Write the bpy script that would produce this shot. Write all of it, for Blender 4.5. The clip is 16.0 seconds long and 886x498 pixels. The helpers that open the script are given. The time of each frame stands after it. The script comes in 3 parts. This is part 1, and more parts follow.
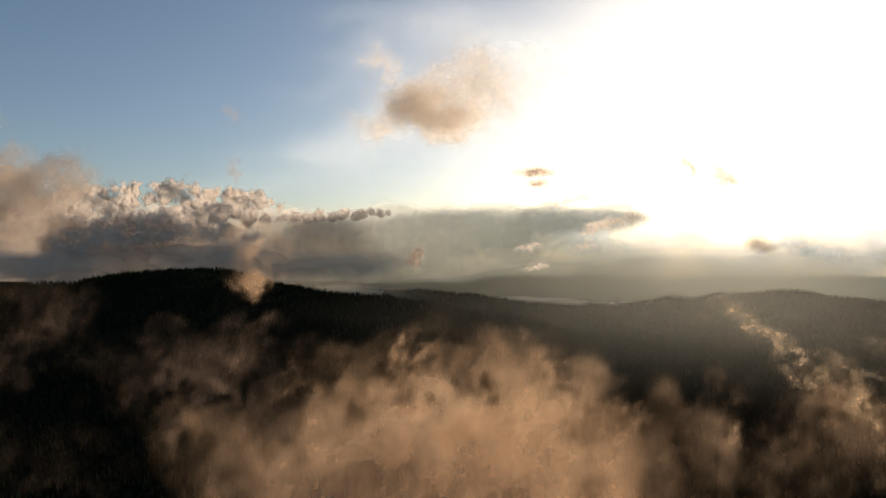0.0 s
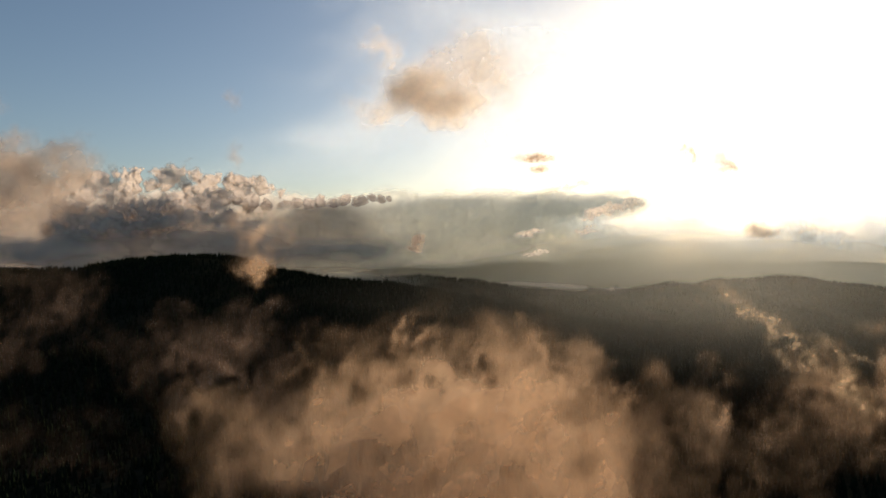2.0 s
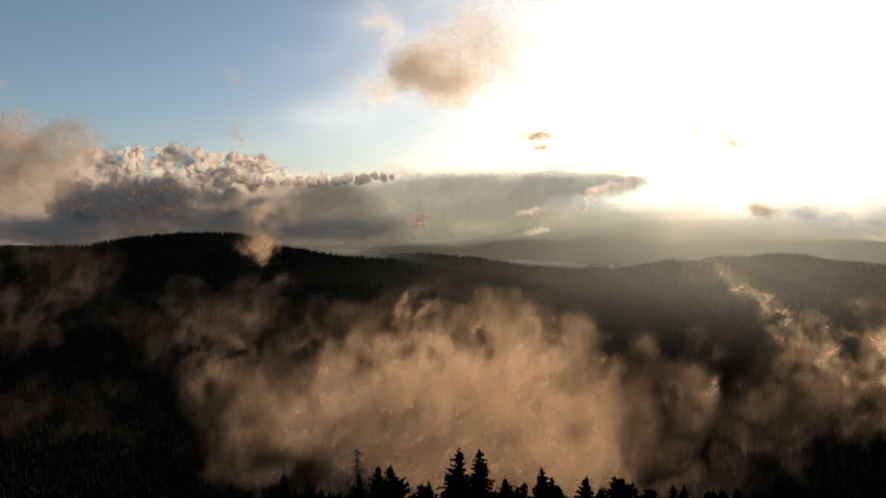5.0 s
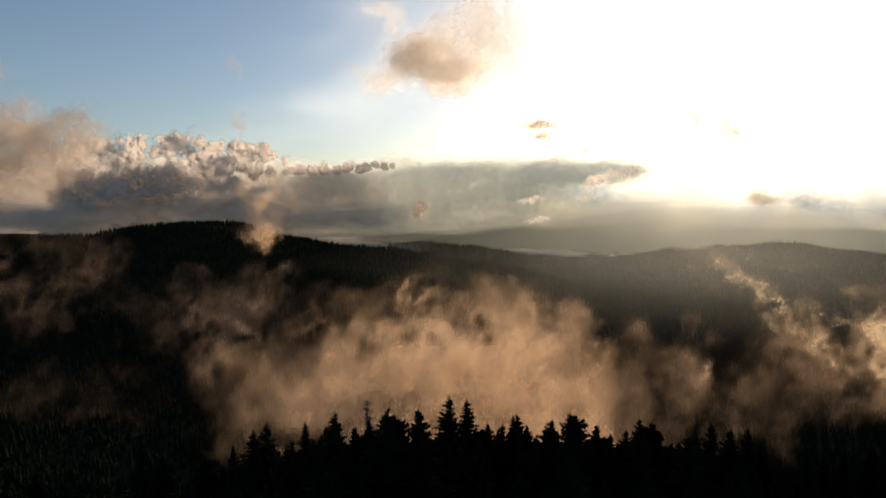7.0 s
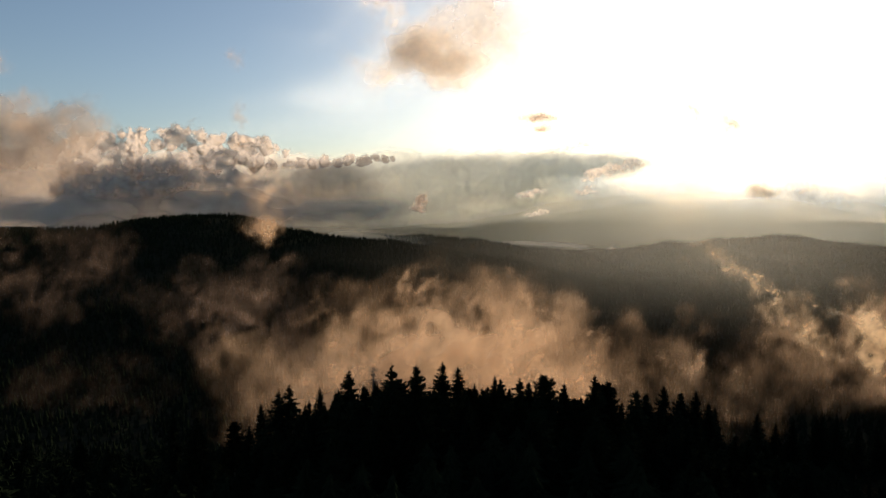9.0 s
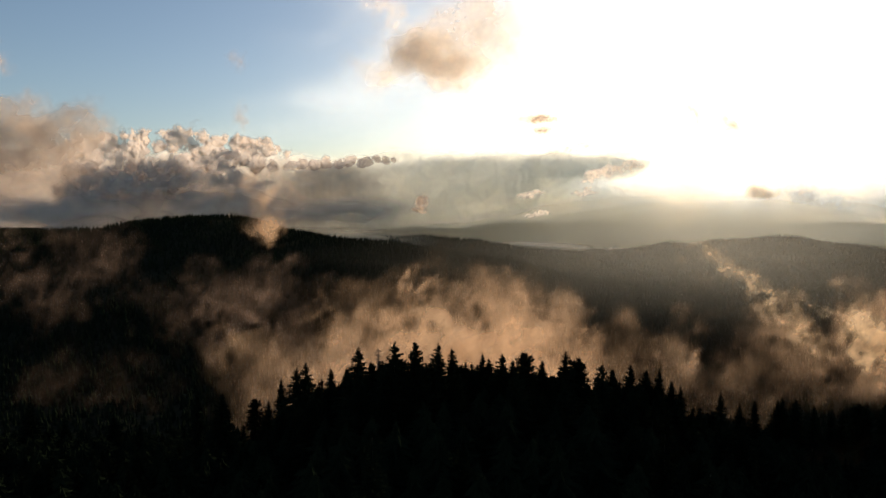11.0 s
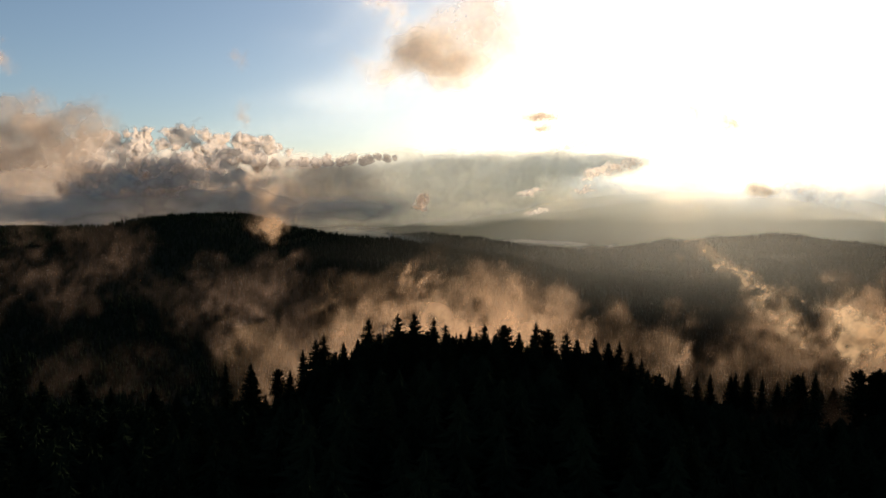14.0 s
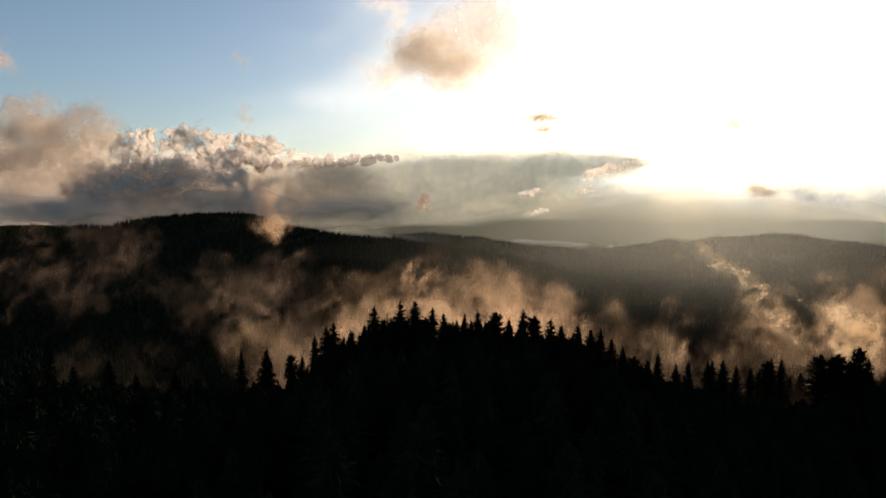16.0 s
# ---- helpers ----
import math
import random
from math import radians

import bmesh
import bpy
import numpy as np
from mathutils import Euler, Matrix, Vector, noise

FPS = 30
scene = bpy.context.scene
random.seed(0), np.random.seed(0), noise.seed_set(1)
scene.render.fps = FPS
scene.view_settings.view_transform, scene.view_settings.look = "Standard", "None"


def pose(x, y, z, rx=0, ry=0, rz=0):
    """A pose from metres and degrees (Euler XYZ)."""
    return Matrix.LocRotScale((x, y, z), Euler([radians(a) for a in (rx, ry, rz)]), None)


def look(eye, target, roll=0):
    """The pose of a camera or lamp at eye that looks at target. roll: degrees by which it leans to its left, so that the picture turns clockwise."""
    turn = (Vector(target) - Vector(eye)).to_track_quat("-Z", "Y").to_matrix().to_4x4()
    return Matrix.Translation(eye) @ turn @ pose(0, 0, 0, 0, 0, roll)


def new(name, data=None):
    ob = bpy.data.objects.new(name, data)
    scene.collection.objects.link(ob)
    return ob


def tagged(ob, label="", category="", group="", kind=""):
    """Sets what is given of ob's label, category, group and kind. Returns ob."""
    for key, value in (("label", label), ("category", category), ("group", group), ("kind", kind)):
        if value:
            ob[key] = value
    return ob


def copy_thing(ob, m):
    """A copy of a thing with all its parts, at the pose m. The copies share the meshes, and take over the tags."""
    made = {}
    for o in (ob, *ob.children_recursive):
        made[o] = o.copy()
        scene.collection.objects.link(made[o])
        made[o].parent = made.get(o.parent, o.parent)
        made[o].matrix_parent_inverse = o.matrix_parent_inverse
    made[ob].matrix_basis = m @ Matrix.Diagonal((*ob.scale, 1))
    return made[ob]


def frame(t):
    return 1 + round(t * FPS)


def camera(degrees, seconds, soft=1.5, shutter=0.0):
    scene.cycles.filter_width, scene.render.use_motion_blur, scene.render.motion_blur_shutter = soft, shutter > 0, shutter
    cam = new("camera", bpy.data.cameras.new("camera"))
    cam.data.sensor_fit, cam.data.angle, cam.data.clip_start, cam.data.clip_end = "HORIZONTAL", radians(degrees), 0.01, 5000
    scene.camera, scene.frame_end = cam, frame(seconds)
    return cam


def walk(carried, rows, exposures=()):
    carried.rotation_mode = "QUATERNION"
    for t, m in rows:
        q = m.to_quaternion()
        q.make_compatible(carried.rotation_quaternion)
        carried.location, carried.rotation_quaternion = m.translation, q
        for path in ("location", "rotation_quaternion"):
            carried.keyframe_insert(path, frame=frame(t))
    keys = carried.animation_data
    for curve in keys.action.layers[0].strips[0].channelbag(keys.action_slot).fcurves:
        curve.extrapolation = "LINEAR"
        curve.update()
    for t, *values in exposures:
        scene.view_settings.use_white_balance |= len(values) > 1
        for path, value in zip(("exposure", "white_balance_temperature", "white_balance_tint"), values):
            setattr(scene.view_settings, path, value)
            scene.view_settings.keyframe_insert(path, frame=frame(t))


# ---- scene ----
cam = camera(75.0, 16.0, soft=1.5)
walk(cam, [
    (0, pose(-8.52, -26.04, 335.12, 90.70, 0, -0.83)),
    (0.5, pose(-8.26, -30.71, 335.42, 90.33, 0, -0.82)),
    (1, pose(-7.99, -35.37, 335.72, 89.97, 0, -0.79)),
    (1.5, pose(-7.72, -40.02, 336.01, 89.62, 0, -0.77)),
    (2, pose(-7.46, -44.67, 336.28, 89.27, 0, -0.74)),
    (2.5, pose(-7.19, -49.29, 336.55, 88.90, 0, -0.72)),
    (3, pose(-6.93, -53.91, 336.81, 88.52, 0, -0.68)),
    (3.5, pose(-6.66, -58.52, 337.05, 88.13, 0, -0.63)),
    (4, pose(-6.40, -63.11, 337.29, 87.73, 0, -0.59)),
    (6.5, pose(-5.06, -85.92, 338.32, 86.28, 0, -0.42)),
    (7, pose(-4.80, -90.45, 338.50, 85.96, 0, -0.41)),
    (7.5, pose(-4.53, -94.96, 338.67, 85.67, 0, -0.39)),
    (8, pose(-4.27, -99.47, 338.83, 85.44, 0, -0.38)),
    (8.5, pose(-4.00, -103.96, 338.97, 85.29, 0, -0.36)),
    (9, pose(-3.73, -108.44, 339.11, 85.26, 0, -0.36)),
    (11.5, pose(-2.40, -130.68, 339.65, 85.36, 0, -0.25)),
    (12, pose(-2.13, -135.10, 339.73, 85.31, 0, -0.23)),
    (12.5, pose(-1.87, -139.50, 339.80, 85.27, 0, -0.22)),
    (13, pose(-1.60, -143.89, 339.86, 85.21, 0, -0.21)),
    (13.5, pose(-1.33, -148.27, 339.91, 85.16, 0, -0.19)),
    (14, pose(-1.07, -152.64, 339.94, 85.12, 0, -0.17)),
    (14.5, pose(-0.80, -157.00, 339.97, 85.10, 0, -0.14)),
    (15, pose(-0.53, -161.34, 339.99, 85.09, 0, -0.10)),
    (15.5, pose(-0.27, -165.68, 340.00, 85.11, 0, -0.06)),
    (16, pose(0.00, -170.00, 340.00, 85.15, 0, -0.01)),
], exposures=[(0.0, 0.0), (6.5, 0.16), (16.0, 0.34)])

# ---- light: a low sun ahead and to the right, hazy evening sky ----
SUN_AZ, SUN_EL = 28.0, 12.5
world = bpy.data.worlds.new("evening_sky")
scene.world = world
world.use_nodes = True
wn, wl = world.node_tree.nodes, world.node_tree.links
sky = wn.new("ShaderNodeTexSky")
sky.sky_type = "NISHITA"
sky.sun_disc = False
sky.sun_elevation, sky.sun_rotation = radians(SUN_EL), radians(SUN_AZ)
sky.altitude, sky.air_density, sky.dust_density, sky.ozone_density = 300, 0.95, 1.6, 1.7
wn["Background"].inputs["Strength"].default_value = 0.101
wl.new(sky.outputs[0], wn["Background"].inputs["Color"])
scene.cycles.transparent_max_bounces = 40

sun_dir = Vector((math.sin(radians(SUN_AZ)) * math.cos(radians(SUN_EL)), math.cos(radians(SUN_AZ)) * math.cos(radians(SUN_EL)), math.sin(radians(SUN_EL))))
lamp = bpy.data.lights.new("sun", "SUN")
lamp.energy, lamp.angle, lamp.color = 4.6, radians(0.6), (1.0, 0.84, 0.67)
sun = new("sun", lamp)
sun.matrix_world = look(sun_dir * 3000, (0, 0, 0))


# ---- noise on arrays ----
def lattice(ix, iy, iz, seed):
    h = (ix * 374761393 + iy * 668265263 + iz * 2147483647 + seed * 1274126177) & 0xFFFFFFFF
    h = ((h ^ (h >> 13)) * 1274126177) & 0xFFFFFFFF
    h = ((h ^ (h >> 15)) * 2246822519) & 0xFFFFFFFF
    return ((h ^ (h >> 16)) & 0xFFFFFF) / float(0xFFFFFF)


def value_noise(x, y, z, seed=0):
    fx, fy, fz = np.floor(x), np.floor(y), np.floor(z)
    ix, iy, iz = fx.astype(np.int64), fy.astype(np.int64), fz.astype(np.int64)
    tx, ty, tz = x - fx, y - fy, z - fz
    tx, ty, tz = (t * t * t * (t * (t * 6 - 15) + 10) for t in (tx, ty, tz))
    out = 0.0
    for a in (0, 1):
        for b in (0, 1):
            for c in (0, 1):
                w = (tx if a else 1 - tx) * (ty if b else 1 - ty) * (tz if c else 1 - tz)
                out = out + w * lattice(ix + a, iy + b, iz + c, seed)
    return out * 2 - 1


def fbm(x, y, z, octaves=5, seed=0, gain=0.5):
    x, y, z = np.broadcast_arrays(np.asarray(x, float), np.asarray(y, float), np.asarray(z, float))
    out, amp, total = np.zeros(x.shape), 1.0, 0.0
    for o in range(octaves):
        k = 2.03 ** o
        out += amp * value_noise(x * k + 17.3 * o, y * k + 5.1 * o, z * k + 9.7 * o, seed + o)
        total += amp
        amp *= gain
    return out / total


def smooth(a, b, v):
    t = np.clip((v - a) / (b - a), 0, 1)
    return t * t * (3 - 2 * t)


# ---- materials ----
def material(name):
    m = bpy.data.materials.new(name)
    m.use_nodes = True
    return m, m.node_tree.nodes, m.node_tree.links


def surface(name, dark, light, scale, rough=0.85, bump=0.3, per_object=0.0, detail_scale=8.0, coords="Object"):
    m, n, l = material(name)
    b = n["Principled BSDF"]
    b.inputs["Roughness"].default_value = rough
    b.inputs["Specular IOR Level"].default_value = 0.0
    tc = n.new("ShaderNodeTexCoord")
    a, c = n.new("ShaderNodeTexNoise"), n.new("ShaderNodeTexNoise")
    a.inputs["Scale"].default_value, a.inputs["Detail"].default_value = scale, 6
    c.inputs["Scale"].default_value, c.inputs["Detail"].default_value = scale * detail_scale, 4
    mix = n.new("ShaderNodeMath")
    mix.operation = "MULTIPLY_ADD"
    mix.inputs[1].default_value, mix.inputs[2].default_value = 0.5, 0.0
    add = n.new("ShaderNodeMath")
    add.operation = "MULTIPLY_ADD"
    add.inputs[1].default_value = 0.5
    ramp = n.new("ShaderNodeValToRGB")
    ramp.color_ramp.elements[0].position, ramp.color_ramp.elements[1].position = 0.3, 0.7
    ramp.color_ramp.elements[0].color, ramp.color_ramp.elements[1].color = (*dark, 1), (*light, 1)
    for t in (a, c):
        l.new(tc.outputs[coords], t.inputs["Vector"])
    l.new(a.outputs["Fac"], mix.inputs[0])
    l.new(c.outputs["Fac"], add.inputs[0])
    l.new(mix.outputs[0], add.inputs[2])
    l.new(add.outputs[0], ramp.inputs[0])
    col = ramp.outputs[0]
    if per_object:
        info, hsv, rng = n.new("ShaderNodeObjectInfo"), n.new("ShaderNodeHueSaturation"), n.new("ShaderNodeMapRange")
        rng.inputs["To Min"].default_value, rng.inputs["To Max"].default_value = 1 - per_object, 1 + per_object
        l.new(info.outputs["Random"], rng.inputs["Value"])
        l.new(rng.outputs[0], hsv.inputs["Value"])
        l.new(col, hsv.inputs["Color"])
        col = hsv.outputs[0]
    l.new(col, b.inputs["Base Color"])
    bp = n.new("ShaderNodeBump")
    bp.inputs["Strength"].default_value = bump
    l.new(c.outputs["Fac"], bp.inputs["Height"])
    l.new(bp.outputs[0], b.inputs["Normal"])
    return m


def vapour(name, colour, grain, thin=0.0, thick=0.8, through_light=0.6, contrast=1.0, fine_part=0.35, detail=7, curl=0.0, squash=(1, 1, 1)):
    """Cloud or mist: opacity from the sheet's own density and a fine noise, lit from both sides."""
    m, n, l = material(name)
    n.remove(n["Principled BSDF"])
    out = n["Material Output"]
    at = n.new("ShaderNodeAttribute")
    at.attribute_type, at.attribute_name = "GEOMETRY", "puff_density"
    tc = n.new("ShaderNodeTexCoord")
    big, fine = n.new("ShaderNodeTexNoise"), n.new("ShaderNodeTexNoise")
    where = tc.outputs["Object"]
    if curl:
        # the noise is drawn out and folded by a slower one, as rising vapour is
        bend, less, add, mp = n.new("ShaderNodeTexNoise"), n.new("ShaderNodeVectorMath"), n.new("ShaderNodeVectorMath"), n.new("ShaderNodeMapping")
        bend.inputs["Scale"].default_value, bend.inputs["Detail"].default_value = grain * 0.8, 3
        less.operation, add.operation = "SUBTRACT", "MULTIPLY_ADD"
        less.inputs[1].default_value, add.inputs[1].default_value = (0.5, 0.5, 0.5), (curl, curl, curl)
        mp.inputs["Scale"].default_value = squash
        l.new(where, bend.inputs["Vector"])
        l.new(bend.outputs["Color"], less.inputs[0])
        l.new(less.outputs[0], add.inputs[0])
        l.new(where, add.inputs[2])
        l.new(add.outputs[0], mp.inputs["Vector"])
        where = mp.outputs[0]
    for t, s, d in ((big, grain, detail), (fine, grain * 4.3, detail - 2)):
        t.inputs["Scale"].default_value, t.inputs["Detail"].default_value, t.inputs["Roughness"].default_value = s, d, 0.6
        t.inputs["Distortion"].default_value = 0.0
        l.new(where, t.inputs["Vector"])
    s1 = n.new("ShaderNodeMath")
    s1.operation = "MULTIPLY_ADD"
    s1.inputs[1].default_value, s1.inputs[2].default_value = fine_part, (0.35 - fine_part) * 0.5
    l.new(fine.outputs["Fac"], s1.inputs[0])
    s2 = n.new("ShaderNodeMath")
    s2.operation = "ADD"
    l.new(big.outputs["Fac"], s2.inputs[0])
    l.new(s1.outputs[0], s2.inputs[1])
    s3 = n.new("ShaderNodeMapRange")
    s3.inputs["From Min"].default_value, s3.inputs["From Max"].default_value = 0.4, 0.95
    s3.inputs["To Min"].default_value, s3.inputs["To Max"].default_value = -0.45 * contrast, 0.45 * contrast
    s3.clamp = False
    l.new(s2.outputs[0], s3.inputs["Value"])
    # density shifted by the noise, most at the thin rim
    s4 = n.new("ShaderNodeMath")
    s4.operation = "MULTIPLY_ADD"
    rim = n.new("ShaderNodeMath")
    rim.operation, rim.use_clamp = "MULTIPLY", True
    rim.inputs[1].default_value = 2.0
    l.new(at.outputs["Fac"], rim.inputs[0])
    l.new(s3.outputs[0], s4.inputs[0])
    l.new(rim.outputs[0], s4.inputs[1])
    l.new(at.outputs["Fac"], s4.inputs[2])
    al = n.new("ShaderNodeMapRange")
    al.interpolation_type = "SMOOTHSTEP"
    al.inputs["From Min"].default_value, al.inputs["From Max"].default_value = thin, thick
    l.new(s4.outputs[0], al.inputs["Value"])
    df, tl, tr = n.new("ShaderNodeBsdfDiffuse"), n.new("ShaderNodeBsdfTranslucent"), n.new("ShaderNodeBsdfTransparent")
    df.inputs["Color"].default_value = tl.inputs["Color"].default_value = (*colour, 1)
    m1, m2 = n.new("ShaderNodeMixShader"), n.new("ShaderNodeMixShader")
    m1.inputs[0].default_value = through_light
    l.new(df.outputs[0], m1.inputs[1])
    l.new(tl.outputs[0], m1.inputs[2])
    l.new(al.outputs[0], m2.inputs[0])
    l.new(tr.outputs[0], m2.inputs[1])
    l.new(m1.outputs[0], m2.inputs[2])
    l.new(m2.outputs[0], out.inputs["Surface"])
    return m


# Far darker than living needles: the near ridge's shade is in this colour.
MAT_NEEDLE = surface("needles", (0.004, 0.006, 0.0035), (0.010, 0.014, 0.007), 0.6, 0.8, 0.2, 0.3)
MAT_BARK = surface("bark", (0.03, 0.022, 0.016), (0.11, 0.085, 0.065), 1.2, 0.9, 0.6, 0.2)
MAT_DEADWOOD = surface("weathered_wood", (0.05, 0.042, 0.036), (0.14, 0.12, 0.10), 1.5, 0.85, 0.5, 0.15)
# Darkened likewise, so that sunlit slopes look shaded.
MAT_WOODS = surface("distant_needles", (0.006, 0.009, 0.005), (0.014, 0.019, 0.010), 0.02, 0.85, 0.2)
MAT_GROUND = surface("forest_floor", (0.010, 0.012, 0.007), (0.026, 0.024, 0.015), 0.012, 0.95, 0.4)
MAT_CUMULUS = vapour("cumulus", (0.94, 0.82, 0.70), 0.005, 0.0, 1.2, 0.75, 0.6, 0.12, 4)
MAT_WARM = vapour("warm_cloud", (0.57, 0.45, 0.355), 0.006, 0.0, 1.1, 0.58, 0.65, 0.12, 4, 60.0, (1, 1, 1))
MAT_BANK = vapour("cloud_bank", (0.80, 0.73, 0.66), 0.004, 0.0, 0.9, 0.62, 0.6, 0.2, 5)
MAT_SLAB = vapour("cloud_slab", (0.84, 0.84, 0.77), 0.0022, 0.0, 1.0, 0.60, 0.35, 0.15, 5)
# Bluish against the warm sun, so that the painted glare turns out white.
MAT_VEIL = vapour("cloud_veil", (0.84, 0.91, 0.98), 0.0016, 0.0, 1.2, 0.9, 0.4, 0.12, 4)
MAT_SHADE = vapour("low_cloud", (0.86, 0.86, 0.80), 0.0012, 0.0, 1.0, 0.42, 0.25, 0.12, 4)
# A darker copy of the cloud, with shade put into its colour.
MAT_CLOUD_SHADE = vapour("cloud_painted_shade", (0.56, 0.54, 0.50), 0.0014, 0.0, 1.0, 0.30, 0.25, 0.12, 4)
# Mist itself is white: the low sun's warmth is put into these three colours.
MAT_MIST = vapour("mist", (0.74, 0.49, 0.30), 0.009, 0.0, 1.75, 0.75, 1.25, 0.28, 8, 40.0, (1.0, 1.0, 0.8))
MAT_MIST_LIT = vapour("mist_sunlit_tint", (0.86, 0.62, 0.38), 0.012, 0.0, 1.7, 0.80, 1.5, 0.35, 9, 70.0, (1.0, 1.0, 1.0))
MAT_DIM = vapour("mist_dim_light_tint", (0.74, 0.50, 0.36), 0.008, 0.0, 1.6, 0.55, 1.05, 0.25, 8, 50.0, (0.8, 1.0, 0.9))
MAT_HEAP = vapour("cumulus_heap", (0.44, 0.385, 0.345), 0.012, 0.0, 1.1, 0.90, 0.6, 0.3, 6, 40.0, (1, 1, 1))
MAT_HAZE = vapour("haze", (0.95, 0.89, 0.73), 0.0006, 0.0, 1.0, 0.9, 0.1, 0.1, 4)

water, n, l = material("lake_water")
b = n["Principled BSDF"]
b.inputs["Base Color"].default_value = (0.05, 0.065, 0.07, 1)
b.inputs["Roughness"].default_value = 0.14
tc, wv, bp = n.new("ShaderNodeTexCoord"), n.new("ShaderNodeTexNoise"), n.new("ShaderNodeBump")
wv.inputs["Scale"].default_value, wv.inputs["Detail"].default_value = 0.4, 4
bp.inputs["Strength"].default_value = 0.12
l.new(tc.outputs["Object"], wv.inputs["Vector"])
l.new(wv.outputs["Fac"], bp.inputs["Height"])
l.new(bp.outputs[0], b.inputs["Normal"])
MAT_WATER = water


# ---- mesh helpers ----
def raw_mesh(name, verts, faces, mat, smooth_shade=False):
    me = bpy.data.meshes.new(name)
    me.from_pydata([tuple(v) for v in verts], [], [tuple(f) for f in faces])
    me.materials.append(mat)
    if smooth_shade:
        me.polygons.foreach_set("use_smooth", np.ones(len(me.polygons), bool))
    me.update()
    return me


def array_mesh(name, verts, tris, mat, smooth_shade=False):
    """A triangle mesh straight from arrays."""
    me = bpy.data.meshes.new(name)
    verts, tris = np.asarray(verts, np.float32), np.asarray(tris, np.int32)
    me.vertices.add(len(verts))
    me.vertices.foreach_set("co", verts.ravel())
    me.loops.add(tris.size)
    me.loops.foreach_set("vertex_index", tris.ravel())
    me.polygons.add(len(tris))
    me.polygons.foreach_set("loop_start", np.arange(0, tris.size, tris.shape[1], dtype=np.int32))
    me.polygons.foreach_set("use_smooth", np.full(len(tris), smooth_shade))
    me.materials.append(mat)
    me.update(calc_edges=True)
    return me


def part(name, me, parent, label=""):
    ob = new(name, me)
    ob.parent = parent
    return tagged(ob, label) if label else ob


# ---- ground ----
def ridge(x, y, xs, zs, yx, yc, front, back):
    z, c = np.interp(x, xs, zs), np.interp(x, yx, yc)
    d = y - c
    return np.maximum(z, 0) * np.exp(-(d / np.where(d < 0, front, back)) ** 2)


LAKE_Z = 15.0


def height(x, y):
    x, y = np.asarray(x, float), np.asarray(y, float)
    near = ridge(x, y, [-900, -400, -250, -120, -80, -57, -39, -20, 0, 25, 45, 70, 100, 150, 250, 400, 900], [190, 220, 238, 243, 245, 251, 262, 272, 274, 272, 264, 253, 244, 246, 240, 225, 190],
                 [-250, -90, -45, -15, 30, 60, 110, 250], [15, 20, 6, -12, -10, 10, 30, 30], 620, 190)
    left = ridge(x, y, [-3200, -2400, -1669, -1446, -1336, -1226, -1138, -1008, -900, -751, -688, -583, -478, -373, -268, -165, -124, -42, 39, 139, 239, 317, 370, 422, 504, 626, 792, 1200],
                 [190, 205, 209, 204, 216, 197, 239, 252, 256, 264, 253, 210, 188, 171, 173, 168, 160, 154, 136, 124, 114, 105, 94, 68, 46, 40, 0, 0],
                 [-1700, -500, 300, 900], [2050, 1980, 1900, 1500], 820, 500)
    middle = ridge(x, y, [-2500, -900, -555, -247, -63, 60, 183, 244, 368, 522, 676, 768, 861, 1000],
                 [110, 110, 119, 126, 124, 113, 113, 107, 87, 62, 47, 38, 0, 0],
                 [-1000, 1000], [3000, 3000], 500, 320)
    right = ridge(x, y, [500, 774, 871, 1035, 1198, 1362, 1495, 1528, 1694, 1861, 1995, 2096, 2199, 2369, 2542, 2784, 3400, 4500],
                 [0, 0, 0, 0, 68, 107, 6, 77, 89, 96, 115, 102, 77, 84, 0, 0, 40, 90],
                 [800, 3000], [3150, 3250], 1300, 330)
    far = ridge(x, y, [-4500, -1258, -360, 88, 268, 402, 626, 851, 986, 1075, 1209, 1344, 1569, 1884, 2107, 2420, 2780, 3228, 3534, 5000],
                 [115, 128, 137, 135, 152, 174, 183, 169, 154, 173, 183, 175, 149, 130, 156, 174, 146, 167, 146, 130],
                 [0, 1], [4450, 4450], 200, 200)
    h = (near ** 4 + left ** 4 + middle ** 4 + right ** 4 + far ** 4) ** 0.25
    rough = fbm(x / 420, y / 420, 0.0, 4, 3) * 26 + fbm(x / 90, y / 90, 3.0, 3, 8) * 5
    calm = smooth(0, 500, np.abs(y) - 120) * (1 - smooth(3300, 3600, y) * 0.6)
    h = h + 17 + rough * calm * smooth(-20, 90, h)
    e = ((x - 742) / 290) ** 2 + ((y - 3960) / 300) ** 2 + fbm(x / 160, y / 160, 7.0, 3, 5) * 0.35
    return h * smooth(0.75, 1.5, e) + (LAKE_Z - 8) * (1 - smooth(0.75, 1.5, e))


def terrain():
    ys = np.concatenate([np.arange(-700, -240, 40), np.arange(-240, 240, 10), np.arange(240, 900, 16), np.arange(900, 4990, 26), [4990.0]])
    k = np.linspace(-1, 1, 361)
    xs = np.sign(k) * (np.abs(k) ** 1.7) * 4950 + k * 50
    X, Y = np.meshgrid(xs, ys)
    Z = height(X, Y)
    nx, ny = len(xs), len(ys)
    i = np.arange(nx * ny).reshape(ny, nx)
    q = np.stack([i[:-1, :-1], i[:-1, 1:], i[1:, 1:], i[1:, :-1]], -1).reshape(-1, 4)
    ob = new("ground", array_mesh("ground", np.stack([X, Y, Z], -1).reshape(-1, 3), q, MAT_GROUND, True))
    return tagged(ob, "dark forest floor of hills, ridges and valleys", "ground", kind="structure")


